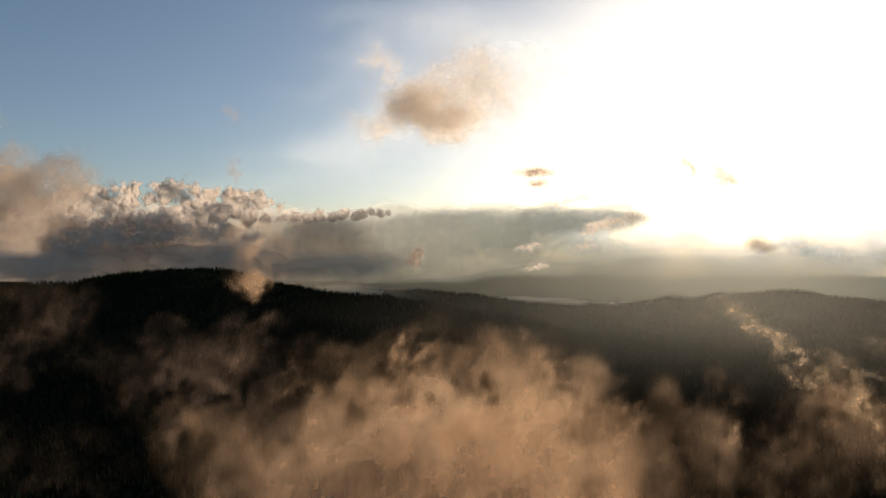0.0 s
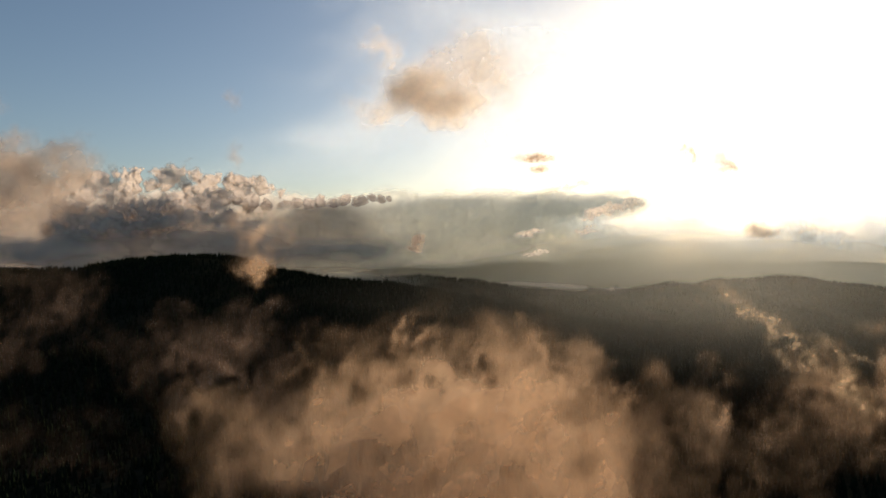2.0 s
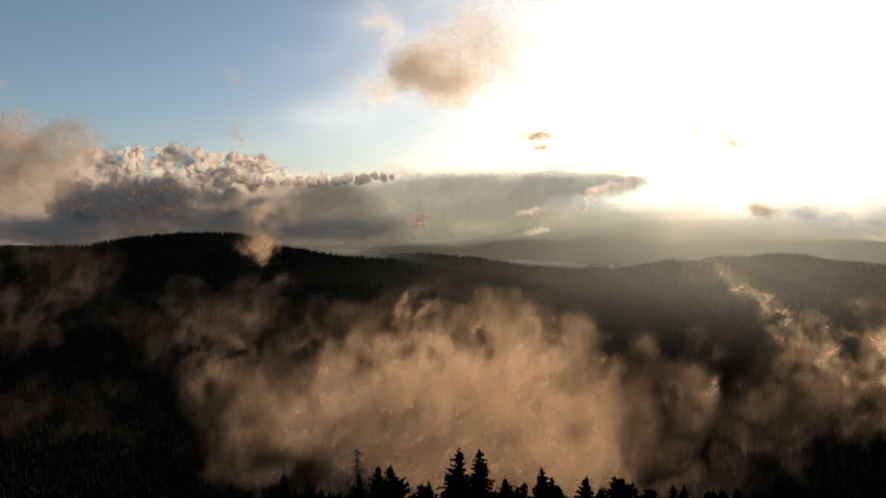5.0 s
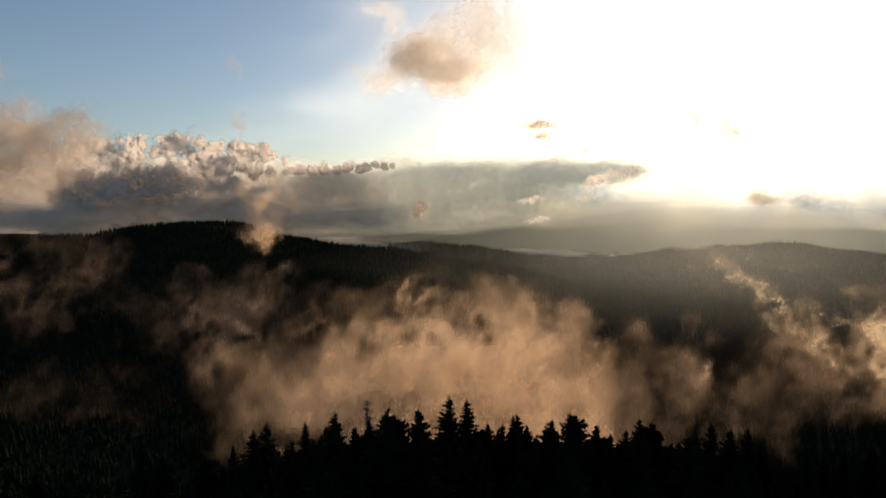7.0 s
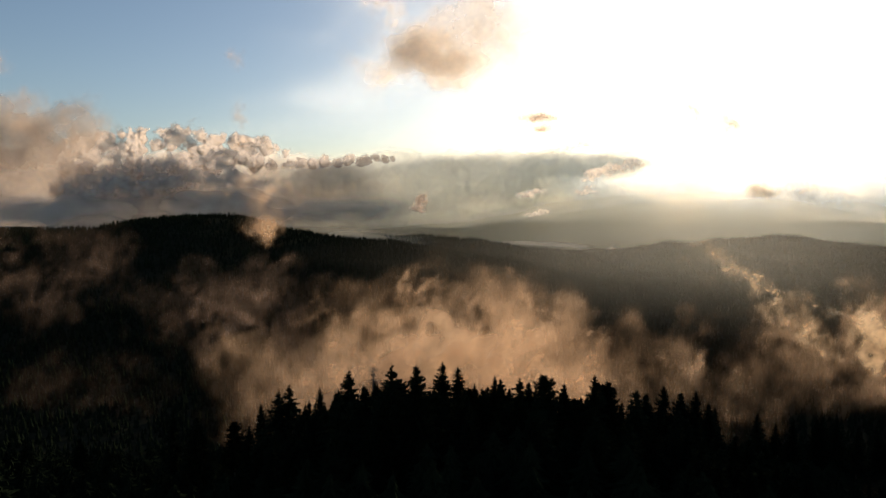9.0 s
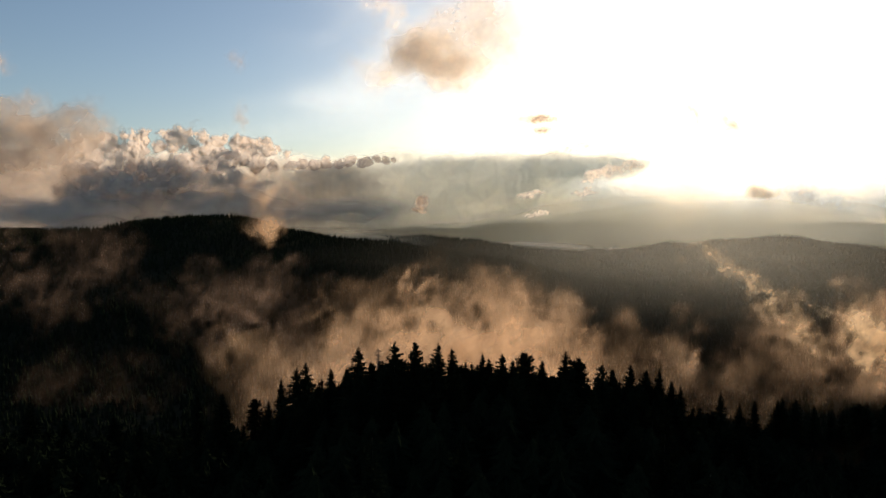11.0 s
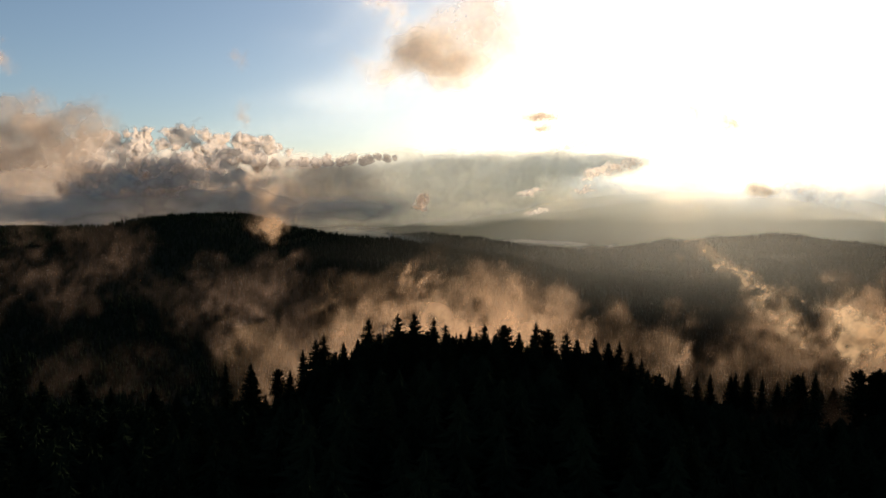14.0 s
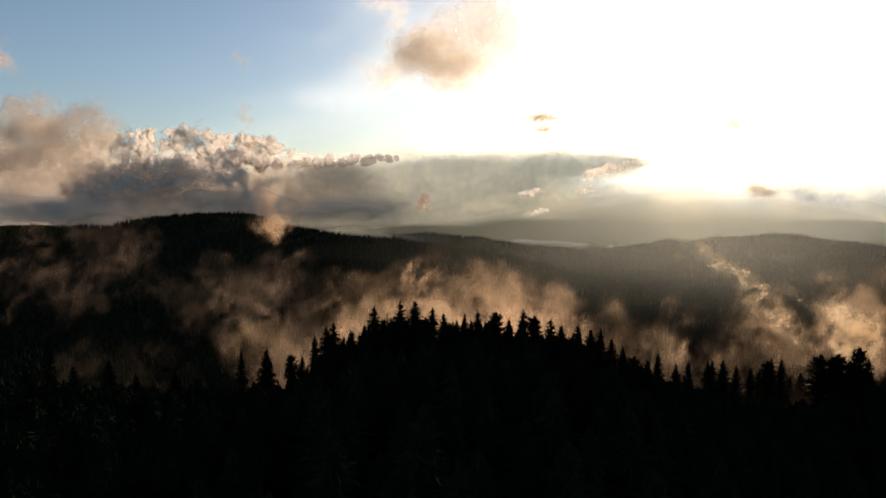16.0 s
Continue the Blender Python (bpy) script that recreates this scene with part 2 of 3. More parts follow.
terrain()
bm = bmesh.new()
bmesh.ops.create_circle(bm, cap_ends=True, segments=96, radius=1, matrix=Matrix.Translation((742, 3960, LAKE_Z)) @ Matrix.Diagonal((420, 430, 1, 1)))
me = bpy.data.meshes.new("lake")
bm.to_mesh(me)
bm.free()
me.materials.append(MAT_WATER)
tagged(new("water", me), "calm pale lake water lying between far hills", "lake", kind="structure")


# ---- clouds and mist ----
LOOKOUT = (-3.7, -108.4, 339.1)


def spot(u, v, d):
    """A place d metres ahead of the lookout, by its sideways and upward slope."""
    return LOOKOUT[0] + u * d, LOOKOUT[1] + d, LOOKOUT[2] + v * d


def vapour_body(name, puffs, d, mat, label, category, layers=3, depth=60.0, cell=6.0, seed=1, warp=0.35, ragged=0.5, billow=0.0, kind="", stretch=1.0, octaves=4, streak=(0, 1.0), relief=1.0):
    """A cloud or a bank of mist: nested, billowing sheets whose density fades to nothing at the rim.
    puffs: rows of (u, v, half width, half height, lean in degrees, strength), as slopes at distance d."""
    P = [(*(np.array([u, v]) * d), ru * d, rv * d, radians(a), s) for u, v, ru, rv, a, s in puffs]
    x0 = min(p[0] - 2.1 * max(p[2], p[3]) for p in P)
    x1 = max(p[0] + 2.1 * max(p[2], p[3]) for p in P)
    z0 = min(p[1] - 2.1 * max(p[3], abs(math.sin(p[4])) * p[2]) for p in P)
    z1 = max(p[1] + 2.1 * max(p[3], abs(math.sin(p[4])) * p[2]) for p in P)
    xs, zs = np.arange(x0, x1 + cell, cell), np.arange(z0, z1 + cell, cell)
    X, Z = np.meshgrid(xs, zs)
    size = np.mean([min(p[2], p[3]) for p in P])
    V, F, D, base = [], [], [], 0
    for k in range(layers):
        off = k - (layers - 1) / 2
        q = k * 3.7 + seed * 11.3
        wx = fbm(X / size / stretch * 0.8, q, Z / size * 0.8, octaves, seed) * size * warp * 2.2
        wz = fbm(X / size / stretch * 0.8, q + 40, Z / size * 0.8, octaves, seed + 50) * size * warp * 2.2
        wx += fbm(X / size * 0.25, q, Z / size * 0.25, 2, seed + 70) * size * warp * 2.5
        wz += fbm(X / size * 0.25, q + 20, Z / size * 0.25, 2, seed + 80) * size * warp * 2.5
        A, B = X + wx, Z + wz
        rho, form = np.zeros_like(X), np.zeros_like(X)
        for cx, cz, rx, rz, a, s in P:
            ca, sa = math.cos(a), math.sin(a)
            dx, dz = A - cx, B - cz
            r2 = ((dx * ca + dz * sa) / rx) ** 2 + ((-dx * sa + dz * ca) / rz) ** 2
            rho = 1 - (1 - rho) * (1 - np.clip(s * np.exp(-1.3 * r2), 0, 0.98))
            form = 1 - (1 - form) * (1 - 0.9 * min(s, 1) * np.exp(-0.6 * (((X - cx) * ca + (Z - cz) * sa) / rx) ** 2 - 0.6 * ((-(X - cx) * sa + (Z - cz) * ca) / rz) ** 2))
        lump = np.abs(fbm(X / size * 1.1, seed, Z / size * 1.1, 5, seed + 9, 0.5))
        ka, ks = math.cos(radians(streak[0])), math.sin(radians(streak[0]))
        holes = fbm((X * ka + Z * ks) / size / stretch / streak[1] * 1.3, q * 0.4 + 80, (Z * ka - X * ks) / size * 1.3, octaves + 1, seed + 21)
        if streak[1] > 1:
            fil = np.sqrt(fbm((A * ka + B * ks) / size / streak[1], q * 0.3 + 60, (B * ka - A * ks) / size, 3, seed + 27) ** 2 + 0.02)
            holes = 0.6 * holes + 0.7 * (0.32 - 1.6 * fil)
        rho = 1 - np.exp(-1.5 * np.clip(rho * (1 + ragged * 1.6 * holes) - 0.03, 0, 2) ** 1.15)
        bulge = form * depth * 0.4
        Y = off * depth * (0.6 / max(layers - 1, 1)) + (bulge if off > 0 else -bulge if off < 0 or layers == 1 else 0)
        Y = Y + relief * (fbm(X / size * 0.6, seed, Z / size * 0.6, 2, seed + 33, 0.3) * min(depth * 0.3, size * 0.2) - lump * 3 * billow * depth) * np.clip(form * 1.5, 0, 1)
        keep = rho > 0.01
        quad = keep[:-1, :-1] | keep[1:, :-1] | keep[:-1, 1:] | keep[1:, 1:]
        idx = np.arange(X.size).reshape(X.shape)
        f = np.stack([idx[:-1, :-1][quad], idx[:-1, 1:][quad], idx[1:, 1:][quad], idx[1:, :-1][quad]], -1)
        used, inv = np.unique(f, return_inverse=True)
        V.append(np.stack([X.ravel()[used], Y.ravel()[used], Z.ravel()[used]], -1))
        D.append(rho.ravel()[used])
        F.append(inv.reshape(-1, 4) + base)
        base += len(used)
    me = array_mesh(name, np.concatenate(V), np.concatenate(F), mat, True)
    me.attributes.new("puff_density", "FLOAT", "POINT").data.foreach_set("value", np.concatenate(D).astype(np.float32))
    ob = new(name, me)
    ob.location = spot(0, 0, d)
    return tagged(ob, label, category, kind=kind)


def heap_cloud(name, lobes, d, mat, label, seed, buds=7, sprouts=4, cell=6.0, rim=26.0, swell=0.8, fade=190.0, warp=1.0):
    """A cumulus: round heaps that carry smaller ones on their flanks and these smaller ones again,
    as a billowing shell towards the sun. lobes: rows of (u, v, radius), as slopes at distance d."""
    r = random.Random(seed)
    heaps = []
    for u, v, k in lobes:
        x, z, k = u * d, v * d, k * d
        heaps.append((x, z, k, 0.0))
        for i in range(buds):
            a, q, k2 = r.uniform(-0.6, 3.74), k * r.uniform(0.35, 0.95), k * r.uniform(0.28, 0.5)
            x2, z2, up = x + math.cos(a) * q, z + math.sin(a) * q * 0.9, math.sqrt(max(k * k - q * q, 0)) * 0.8
            heaps.append((x2, z2, k2, up))
            for j in range(sprouts):
                a, q = r.uniform(0, 6.28), k2 * r.uniform(0.3, 0.95)
                heaps.append((x2 + math.cos(a) * q, z2 + math.sin(a) * q, k2 * r.uniform(0.25, 0.48), up + math.sqrt(max(k2 * k2 - q * q, 0)) * 0.8))
    x0, x1 = (f(h[0] + g * h[2] * 1.3 for h in heaps) for f, g in ((min, -1), (max, 1)))
    z0, z1 = (f(h[1] + g * h[2] * 1.3 for h in heaps) for f, g in ((min, -1), (max, 1)))
    xs, zs = np.arange(x0, x1 + cell, cell), np.arange(z0, z1 + cell, cell)
    X, Z = np.meshgrid(xs, zs)
    A = X + fbm(X / 70, seed, Z / 70, 4, seed) * 34 * warp
    B = Z + fbm(X / 70, seed + 30, Z / 70, 4, seed + 5) * 28 * warp
    rise, inside = np.zeros_like(X), np.full(X.shape, -1e3)
    for x, z, k, up in heaps:
        i0, i1 = np.searchsorted(xs, (x - k - 40, x + k + 40))
        j0, j1 = np.searchsorted(zs, (z - k - 40, z + k + 40))
        w = (slice(j0, j1), slice(i0, i1))
        q = (A[w] - x) ** 2 + (B[w] - z) ** 2
        rise[w] = np.maximum(rise[w], np.where(q < k * k, up + np.sqrt(np.clip(k * k - q, 0, None)), 0))
        inside[w] = np.maximum(inside[w], k - np.sqrt(q))
    rho = smooth(-0.25 * rim, rim, inside) * smooth(z0 + 0.15 * fade, z0 + fade, Z + 25 * fbm(X / 120, 2.0, Z / 120, 3, seed + 8))
    rise = rise + 7 * warp * fbm(X / 26, seed, Z / 26, 3, seed + 3)
    keep = rho > 0.02
    quad = keep[:-1, :-1] | keep[1:, :-1] | keep[:-1, 1:] | keep[1:, 1:]
    idx = np.arange(X.size).reshape(X.shape)
    f = np.stack([idx[:-1, :-1][quad], idx[:-1, 1:][quad], idx[1:, 1:][quad], idx[1:, :-1][quad]], -1)
    used, inv = np.unique(f, return_inverse=True)
    V = np.stack([X.ravel()[used], rise.ravel()[used] * swell, Z.ravel()[used]], -1)
    me = array_mesh(name, V, inv.reshape(-1, 4), mat, True)
    me.attributes.new("puff_density", "FLOAT", "POINT").data.foreach_set("value", rho.ravel()[used].astype(np.float32))
    ob = new(name, me)
    ob.location = spot(0, 0, d)
    return tagged(ob, label, "cloud")


# the long cloud bank low over the horizon: heaped sunlit cumulus and a flat grey slab
vapour_body("cloud_bank", [(-0.74, 0.05, 0.18, 0.04, 0, 1.2), (-0.46, 0.055, 0.16, 0.025, 0, 0.7), (-0.5, -0.005, 0.4, 0.045, 0, 1.3),
                           (-0.2, 0.045, 0.10, 0.03, -8, 0.8), (-0.5, -0.03, 0.28, 0.05, 0, 1.2)], 4600, MAT_BANK, "smooth grey mass at the back of the cumulus bank", "cloud", 3, 100, 14, 4, 0.25, 0.2, 0.0, octaves=3)
r = random.Random(31)
TOPS_U, TOPS_V = [-0.66, -0.60, -0.52, -0.45, -0.36, -0.30, -0.27, -0.24], [0.108, 0.120, 0.128, 0.132, 0.121, 0.115, 0.098, 0.082]
HEAPS = []
for k in range(22):
    u, size = -0.64 + 0.0178 * k + r.uniform(-0.006, 0.006), r.uniform(0.008, 0.017)
    HEAPS.append((u, float(np.interp(u, TOPS_U, TOPS_V)) - size * 1.2, size))
for v0, n, s0, wide in ((0.094, 14, 0.016, 0.37), (0.074, 14, 0.018, 0.36), (0.052, 12, 0.019, 0.31), (0.030, 9, 0.022, 0.25), (0.008, 7, 0.024, 0.22)):
    for k in range(n):
        HEAPS.append((-0.66 + wide * (k + r.random()) / n, v0 + r.uniform(-0.010, 0.008), s0 * r.uniform(0.65, 1.3)))
heap_cloud("cumulus_cloud", HEAPS, 4250, MAT_HEAP, "heaped grey and cream cumulus bank over the horizon", 24)
# added sheets that paint grey shade between the heaps
vapour_body("cumulus_cloud", [(-0.56, 0.100, 0.035, 0.022, 0, 0.75), (-0.44, 0.105, 0.035, 0.012, 10, 0.7), (-0.39, 0.078, 0.05, 0.012, 0, 0.65), (-0.49, 0.066, 0.04, 0.014, 0, 0.6), (-0.33, 0.10, 0.03, 0.012, 0, 0.6), (-0.55, 0.03, 0.12, 0.026, 0, 0.75), (-0.36, 0.035, 0.10, 0.024, 0, 0.75)], 4180, MAT_CLOUD_SHADE, "grey sheets painting shade in the folds of the cumulus bank", "cloud", 2, 40, 7, 26, 0.7, 0.8, 0.0)
ROW = []
for k in range(16):
    u = -0.285 + 0.20 * k / 15 + r.uniform(-0.006, 0.006)
    ROW.append((u, 0.061 + 0.065 * (u + 0.275) + r.uniform(-0.003, 0.003), (0.0125 - 0.005 * k / 15) * r.uniform(0.75, 1.2)))
heap_cloud("cumulus_cloud", ROW, 4330, MAT_HEAP, "row of small bright cumulus tops along the slab", 17, 8, 3, 3.0, 18.0, 0.7, 85.0, 0.5)
# added sheets that darken the foot of the bank as shade would
vapour_body("cloud_bank", [(-0.66, -0.02, 0.22, 0.034, 0, 0.95), (-0.36, -0.01, 0.14, 0.026, -3, 0.8), (-0.16, -0.005, 0.12, 0.026, 0, 0.6)], 4050, MAT_CLOUD_SHADE, "dull grey sheets painting shade under the long cloud bank", "cloud", 2, 60, 14, 25, 0.3, 0.3, 0, stretch=2.5, octaves=3)
vapour_body("cloud_bank", [(-0.08, 0.052, 0.14, 0.022, 3, 2.5), (0.08, 0.058, 0.18, 0.020, 3, 2.6), (0.22, 0.063, 0.10, 0.016, 1, 2.2), (0.31, 0.070, 0.040, 0.008, 6, 1.6),
                           (0.02, 0.02, 0.24, 0.035, 0, 1.3), (0.0, -0.03, 0.4, 0.05, 0, 0.9)], 4650, MAT_SLAB, "flat grey cloud slab with a bright upper rim", "cloud", 3, 260, 13, 6, 0.25, 0.2, 0.04, stretch=2.2)
vapour_body("cloud_bank", [(0.60, 0.016, 0.42, 0.044, 0, 0.25), (0.64, -0.016, 0.32, 0.036, 0, 0.65), (0.36, -0.018, 0.2, 0.034, 0, 0.42), (0.85, 0.004, 0.2, 0.036, 0, 0.5), (0.55, -0.05, 0.4, 0.026, 0, 0.9), (0.3, -0.06, 0.4, 0.03, 0, 0.9), (0.6, -0.09, 0.6, 0.04, 0, 0.95), (-0.3, -0.09, 0.6, 0.06, 0, 0.9)],
            4720, MAT_SHADE, "dim olive cloud layer lying low under the sun", "cloud", 2, 60, 20, 7, 0.25, 0.15, 0, stretch=3.0, octaves=3)
vapour_body("cloud_bank", [(0.42, 0.015, 0.30, 0.04, -4, 1.2), (0.74, 0.018, 0.30, 0.04, 0, 1.2), (0.30, 0.03, 0.14, 0.03, 0, 0.7)],
            4690, MAT_VEIL, "thin pale cloud layer lying low under the sun", "cloud", 2, 60, 20, 9, 0.3, 0.35, 0, stretch=3.0, octaves=3)
# the single tan-hearted cloud high up
vapour_body("cumulus_cloud", [(-0.024, 0.236, 0.058, 0.043, -20, 1.1), (0.022, 0.210, 0.036, 0.030, 0, 0.9), (0.03, 0.262, 0.11, 0.070, 30, 0.38), (0.08, 0.30, 0.08, 0.05, 30, 0.25), (-0.11, 0.208, 0.060, 0.028, -15, 0.34), (0.08, 0.22, 0.12, 0.05, 20, 0.25)],
            3400, MAT_CUMULUS, "single white cumulus with a tan shaded heart", "cloud", 4, 240, 8, 3, 0.4, 0.3, 0.0, octaves=4, relief=0.35)
# the nearer warm cloud beside the bank
vapour_body("cumulus_cloud", [(-0.69, 0.105, 0.075, 0.042, -20, 0.8), (-0.625, 0.125, 0.055, 0.03, 15, 0.8), (-0.78, 0.10, 0.10, 0.045, 0, 0.55), (-0.72, 0.16, 0.03, 0.022, 30, 0.5), (-0.72, 0.06, 0.12, 0.03, 0, 0.5), (-0.70, 0.012, 0.05, 0.012, -5, 0.35)],
            2500, MAT_WARM, "soft warm cream cloud beside the cloud bank", "cloud", 3, 200, 8, 8, 0.4, 0.3, 0.0, octaves=4, relief=0.4)
# a thin high veil round the sun, which also stands in for its glare
vapour_body("cloud_veil", [(0.25, 0.30, 0.45, 0.16, 20, 0.34), (0.6, 0.2, 0.4, 0.2, 0, 0.3), (-0.08, 0.15, 0.26, 0.07, 5, 0.28), (0.0, 0.36, 0.3, 0.07, 10, 0.25), (0.60, 0.05, 0.34, 0.05, 0, 0.85)], 4700, MAT_VEIL, "thin white veil of high cloud and painted sun glare", "cloud", 2, 100, 30, 18, 0.4, 0.4, 0, "stuff", 2.0, 3)
# bright scraps towards the sun
vapour_body("cloud_scrap", [(0.57, 0.002, 0.05, 0.014, 5, 0.5), (0.63, 0.010, 0.06, 0.014, -8, 0.5), (0.69, 0.005, 0.04, 0.012, -5, 0.4)], 4200, MAT_VEIL,
            "small ragged cloud with glowing fringes near the sun", "cloud", 3, 80, 6, 12, 0.7, 0.6, 0.0)
vapour_body("cloud_scrap", [(0.548, 0.024, 0.022, 0.015, -20, 0.95), (0.572, 0.012, 0.018, 0.009, 0, 0.7), (0.64, 0.014, 0.03, 0.008, 5, 0.45)], 4150, MAT_CUMULUS, "small tan heart of the ragged cloud near the sun", "cloud", 3, 40, 5, 13, 0.5, 0.5, 0.0)
vapour_body("cloud_scrap", [(-0.028, 0.003, 0.010, 0.012, 20, 0.8), (-0.036, -0.010, 0.014, 0.006, 0, 0.6)], 2500, MAT_WARM, "tiny sunlit puff of cloud before the grey bank", "cloud", 3, 30, 3, 14, 0.5, 0.6, 0.2)
for u, v, w, h, k in ((0.275, 0.048, 0.035, 0.007, 1), (0.315, 0.058, 0.03, 0.006, 2), (0.25, 0.018, 0.02, 0.005, 3), (0.155, 0.012, 0.02, 0.004, 4), (0.165, -0.020, 0.02, 0.005, 5), (0.225, 0.092, 0.04, 0.005, 6)):
    vapour_body("cloud_scrap", [(u, v, w, h, 8, 0.9), (u + w * 0.7, v + h, w * 0.5, h * 0.9, -10, 0.7)], 2500, MAT_CUMULUS, "thin bright shred of cloud by the grey slab", "cloud", 2, 24, 3, 50 + k, 0.7, 0.6, 0.1)
vapour_body("cloud_scrap", [(0.172, 0.142, 0.040, 0.008, 0, 0.9), (0.178, 0.124, 0.020, 0.007, 0, 0.7)], 4400, MAT_CUMULUS, "thin grey lens of cloud in the bright sky", "cloud", 4, 50, 5, 15, 0.3, 0.3, 0.2)
vapour_body("cloud_scrap", [(0.43, 0.155, 0.034, 0.020, -40, 0.75), (0.50, 0.135, 0.035, 0.014, -10, 0.55)], 4400, MAT_CUMULUS, "faint tan shred of cloud in the glare", "cloud", 4, 50, 6, 16, 0.5, 0.4, 0.2)

vapour_body("cloud_scrap", [(-0.77, 0.245, 0.04, 0.02, -20, 0.4), (-0.80, 0.24, 0.03, 0.02, 0, 0.4)], 4300, MAT_WARM, "faint pinkish shred of cloud in the blue sky", "cloud", 3, 50, 7, 19, 0.5, 0.4, 0, octaves=3)
vapour_body("cloud_scrap", [(-0.10, 0.335, 0.04, 0.02, 20, 0.4), (-0.08, 0.31, 0.012, 0.02, 0, 0.4)], 4300, MAT_CUMULUS, "faint white shred of cloud above the cumulus", "cloud", 3, 50, 7, 20, 0.5, 0.4, 0, octaves=3)
vapour_body("cloud_scrap", [(-0.345, 0.235, 0.018, 0.014, 40, 0.3)], 4300, MAT_WARM, "tiny grey smudge of cloud in the blue sky", "cloud", 3, 40, 5, 21, 0.5, 0.4, 0, octaves=3)
vapour_body("cloud_scrap", [(-0.345, 0.148, 0.014, 0.016, 20, 0.28)], 4300, MAT_WARM, "tiny grey smudge of cloud in the blue sky", "cloud", 3, 40, 5, 22, 0.5, 0.4, 0, octaves=3)

# haze in the valleys, hill behind hill, thickest below the sun
for d, s, seed in ((4250, 0.95, 32), (3990, 0.60, 33), (3560, 0.16, 34), (2950, 0.14, 35), (2700, 0.13, 36), (2450, 0.13, 37), (2200, 0.13, 38),
                   (1950, 0.14, 39), (1640, 0.13, 61), (1450, 0.13, 62), (1290, 0.13, 63), (1040, 0.13, 64), (880, 0.15, 65)):
    vapour_body("valley_haze", [(-0.4, -0.08, 0.7, 0.07, 0, s * (0.4 if d > 3000 else 0.2)), (0.52, -0.06 - 60 / d, 0.62, 0.08 + 90 / d, 0, s)], d, MAT_HAZE, "pale evening haze filling the valleys between hills", "haze", 1, 30, max(12, d / 100), seed, 0.15, 0.05, 0, "stuff", 3.0)

vapour_body("valley_haze", [(-0.14, -0.068, 0.13, 0.03, -3, 0.45), (-0.30, -0.06, 0.10, 0.02, 0, 0.3)], 2550, MAT_HAZE, "pale evening haze filling the valleys between hills", "haze", 1, 30, 20, 66, 0.15, 0.1, 0, "stuff", 3.0)
for d, seed in ((840, 67), (960, 68)):
    vapour_body("valley_haze", [(0.46, -0.26, 0.24, 0.07, 0, 0.10), (0.75, -0.24, 0.2, 0.07, 0, 0.08)], d, MAT_DIM, "evening haze coloured brownish for dim sunlight low in the side valley", "haze", 1, 10, 12, seed, 0.15, 0.1, 0, "stuff", 2.0)

# mist rising out of the forest, its sunset tints set in the materials
def wisps(n, u0, u1, v0, v1, wide, tall, low, high, seed):
    """Slender leaning puffs strewn over a stretch of slope."""
    r = random.Random(seed)
    return [(r.uniform(u0, u1), r.uniform(v0, v1), wide * r.uniform(0.5, 1.5), tall * r.uniform(0.5, 1.5), r.uniform(-35, 35), r.uniform(low, high)) for _ in range(n)]


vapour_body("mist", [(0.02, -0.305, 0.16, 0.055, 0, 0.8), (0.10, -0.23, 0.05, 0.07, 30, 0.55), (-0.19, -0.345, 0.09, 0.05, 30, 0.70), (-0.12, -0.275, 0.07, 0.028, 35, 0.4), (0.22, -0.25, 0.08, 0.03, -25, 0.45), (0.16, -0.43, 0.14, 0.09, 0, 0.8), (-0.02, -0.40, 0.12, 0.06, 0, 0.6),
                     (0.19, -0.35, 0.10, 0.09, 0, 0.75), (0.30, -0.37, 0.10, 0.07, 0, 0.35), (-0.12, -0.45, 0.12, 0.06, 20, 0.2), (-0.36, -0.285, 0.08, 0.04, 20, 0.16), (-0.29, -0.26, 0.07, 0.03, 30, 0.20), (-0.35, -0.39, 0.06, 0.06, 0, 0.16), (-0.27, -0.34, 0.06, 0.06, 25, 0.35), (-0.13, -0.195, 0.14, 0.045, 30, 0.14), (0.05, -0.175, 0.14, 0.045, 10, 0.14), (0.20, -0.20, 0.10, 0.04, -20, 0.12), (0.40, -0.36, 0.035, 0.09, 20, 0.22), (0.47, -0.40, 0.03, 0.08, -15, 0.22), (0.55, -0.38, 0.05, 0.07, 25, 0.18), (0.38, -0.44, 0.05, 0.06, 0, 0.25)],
            620, MAT_MIST, "mist coloured tan for sunlight billowing out of the forested valley", "mist", 5, 110, 4, 41, 0.7, 0.8, 0, "stuff", octaves=4, streak=(55, 1.8), relief=0.25)
# a thin brown veil added before the trees down the side of the near ridge, for haze and sun flare
vapour_body("mist", [(0.80, -0.56, 0.30, 0.09, -8, 0.085), (0.62, -0.58, 0.18, 0.08, 0, 0.07), (1.05, -0.56, 0.25, 0.10, 0, 0.085)], 126, MAT_DIM, "thin brownish sheet for haze and sun flare before the ridge-side trees", "mist", 1, 6, 2.5, 50, 0.3, 0.3, 0, "stuff", 1.5, relief=0.2)
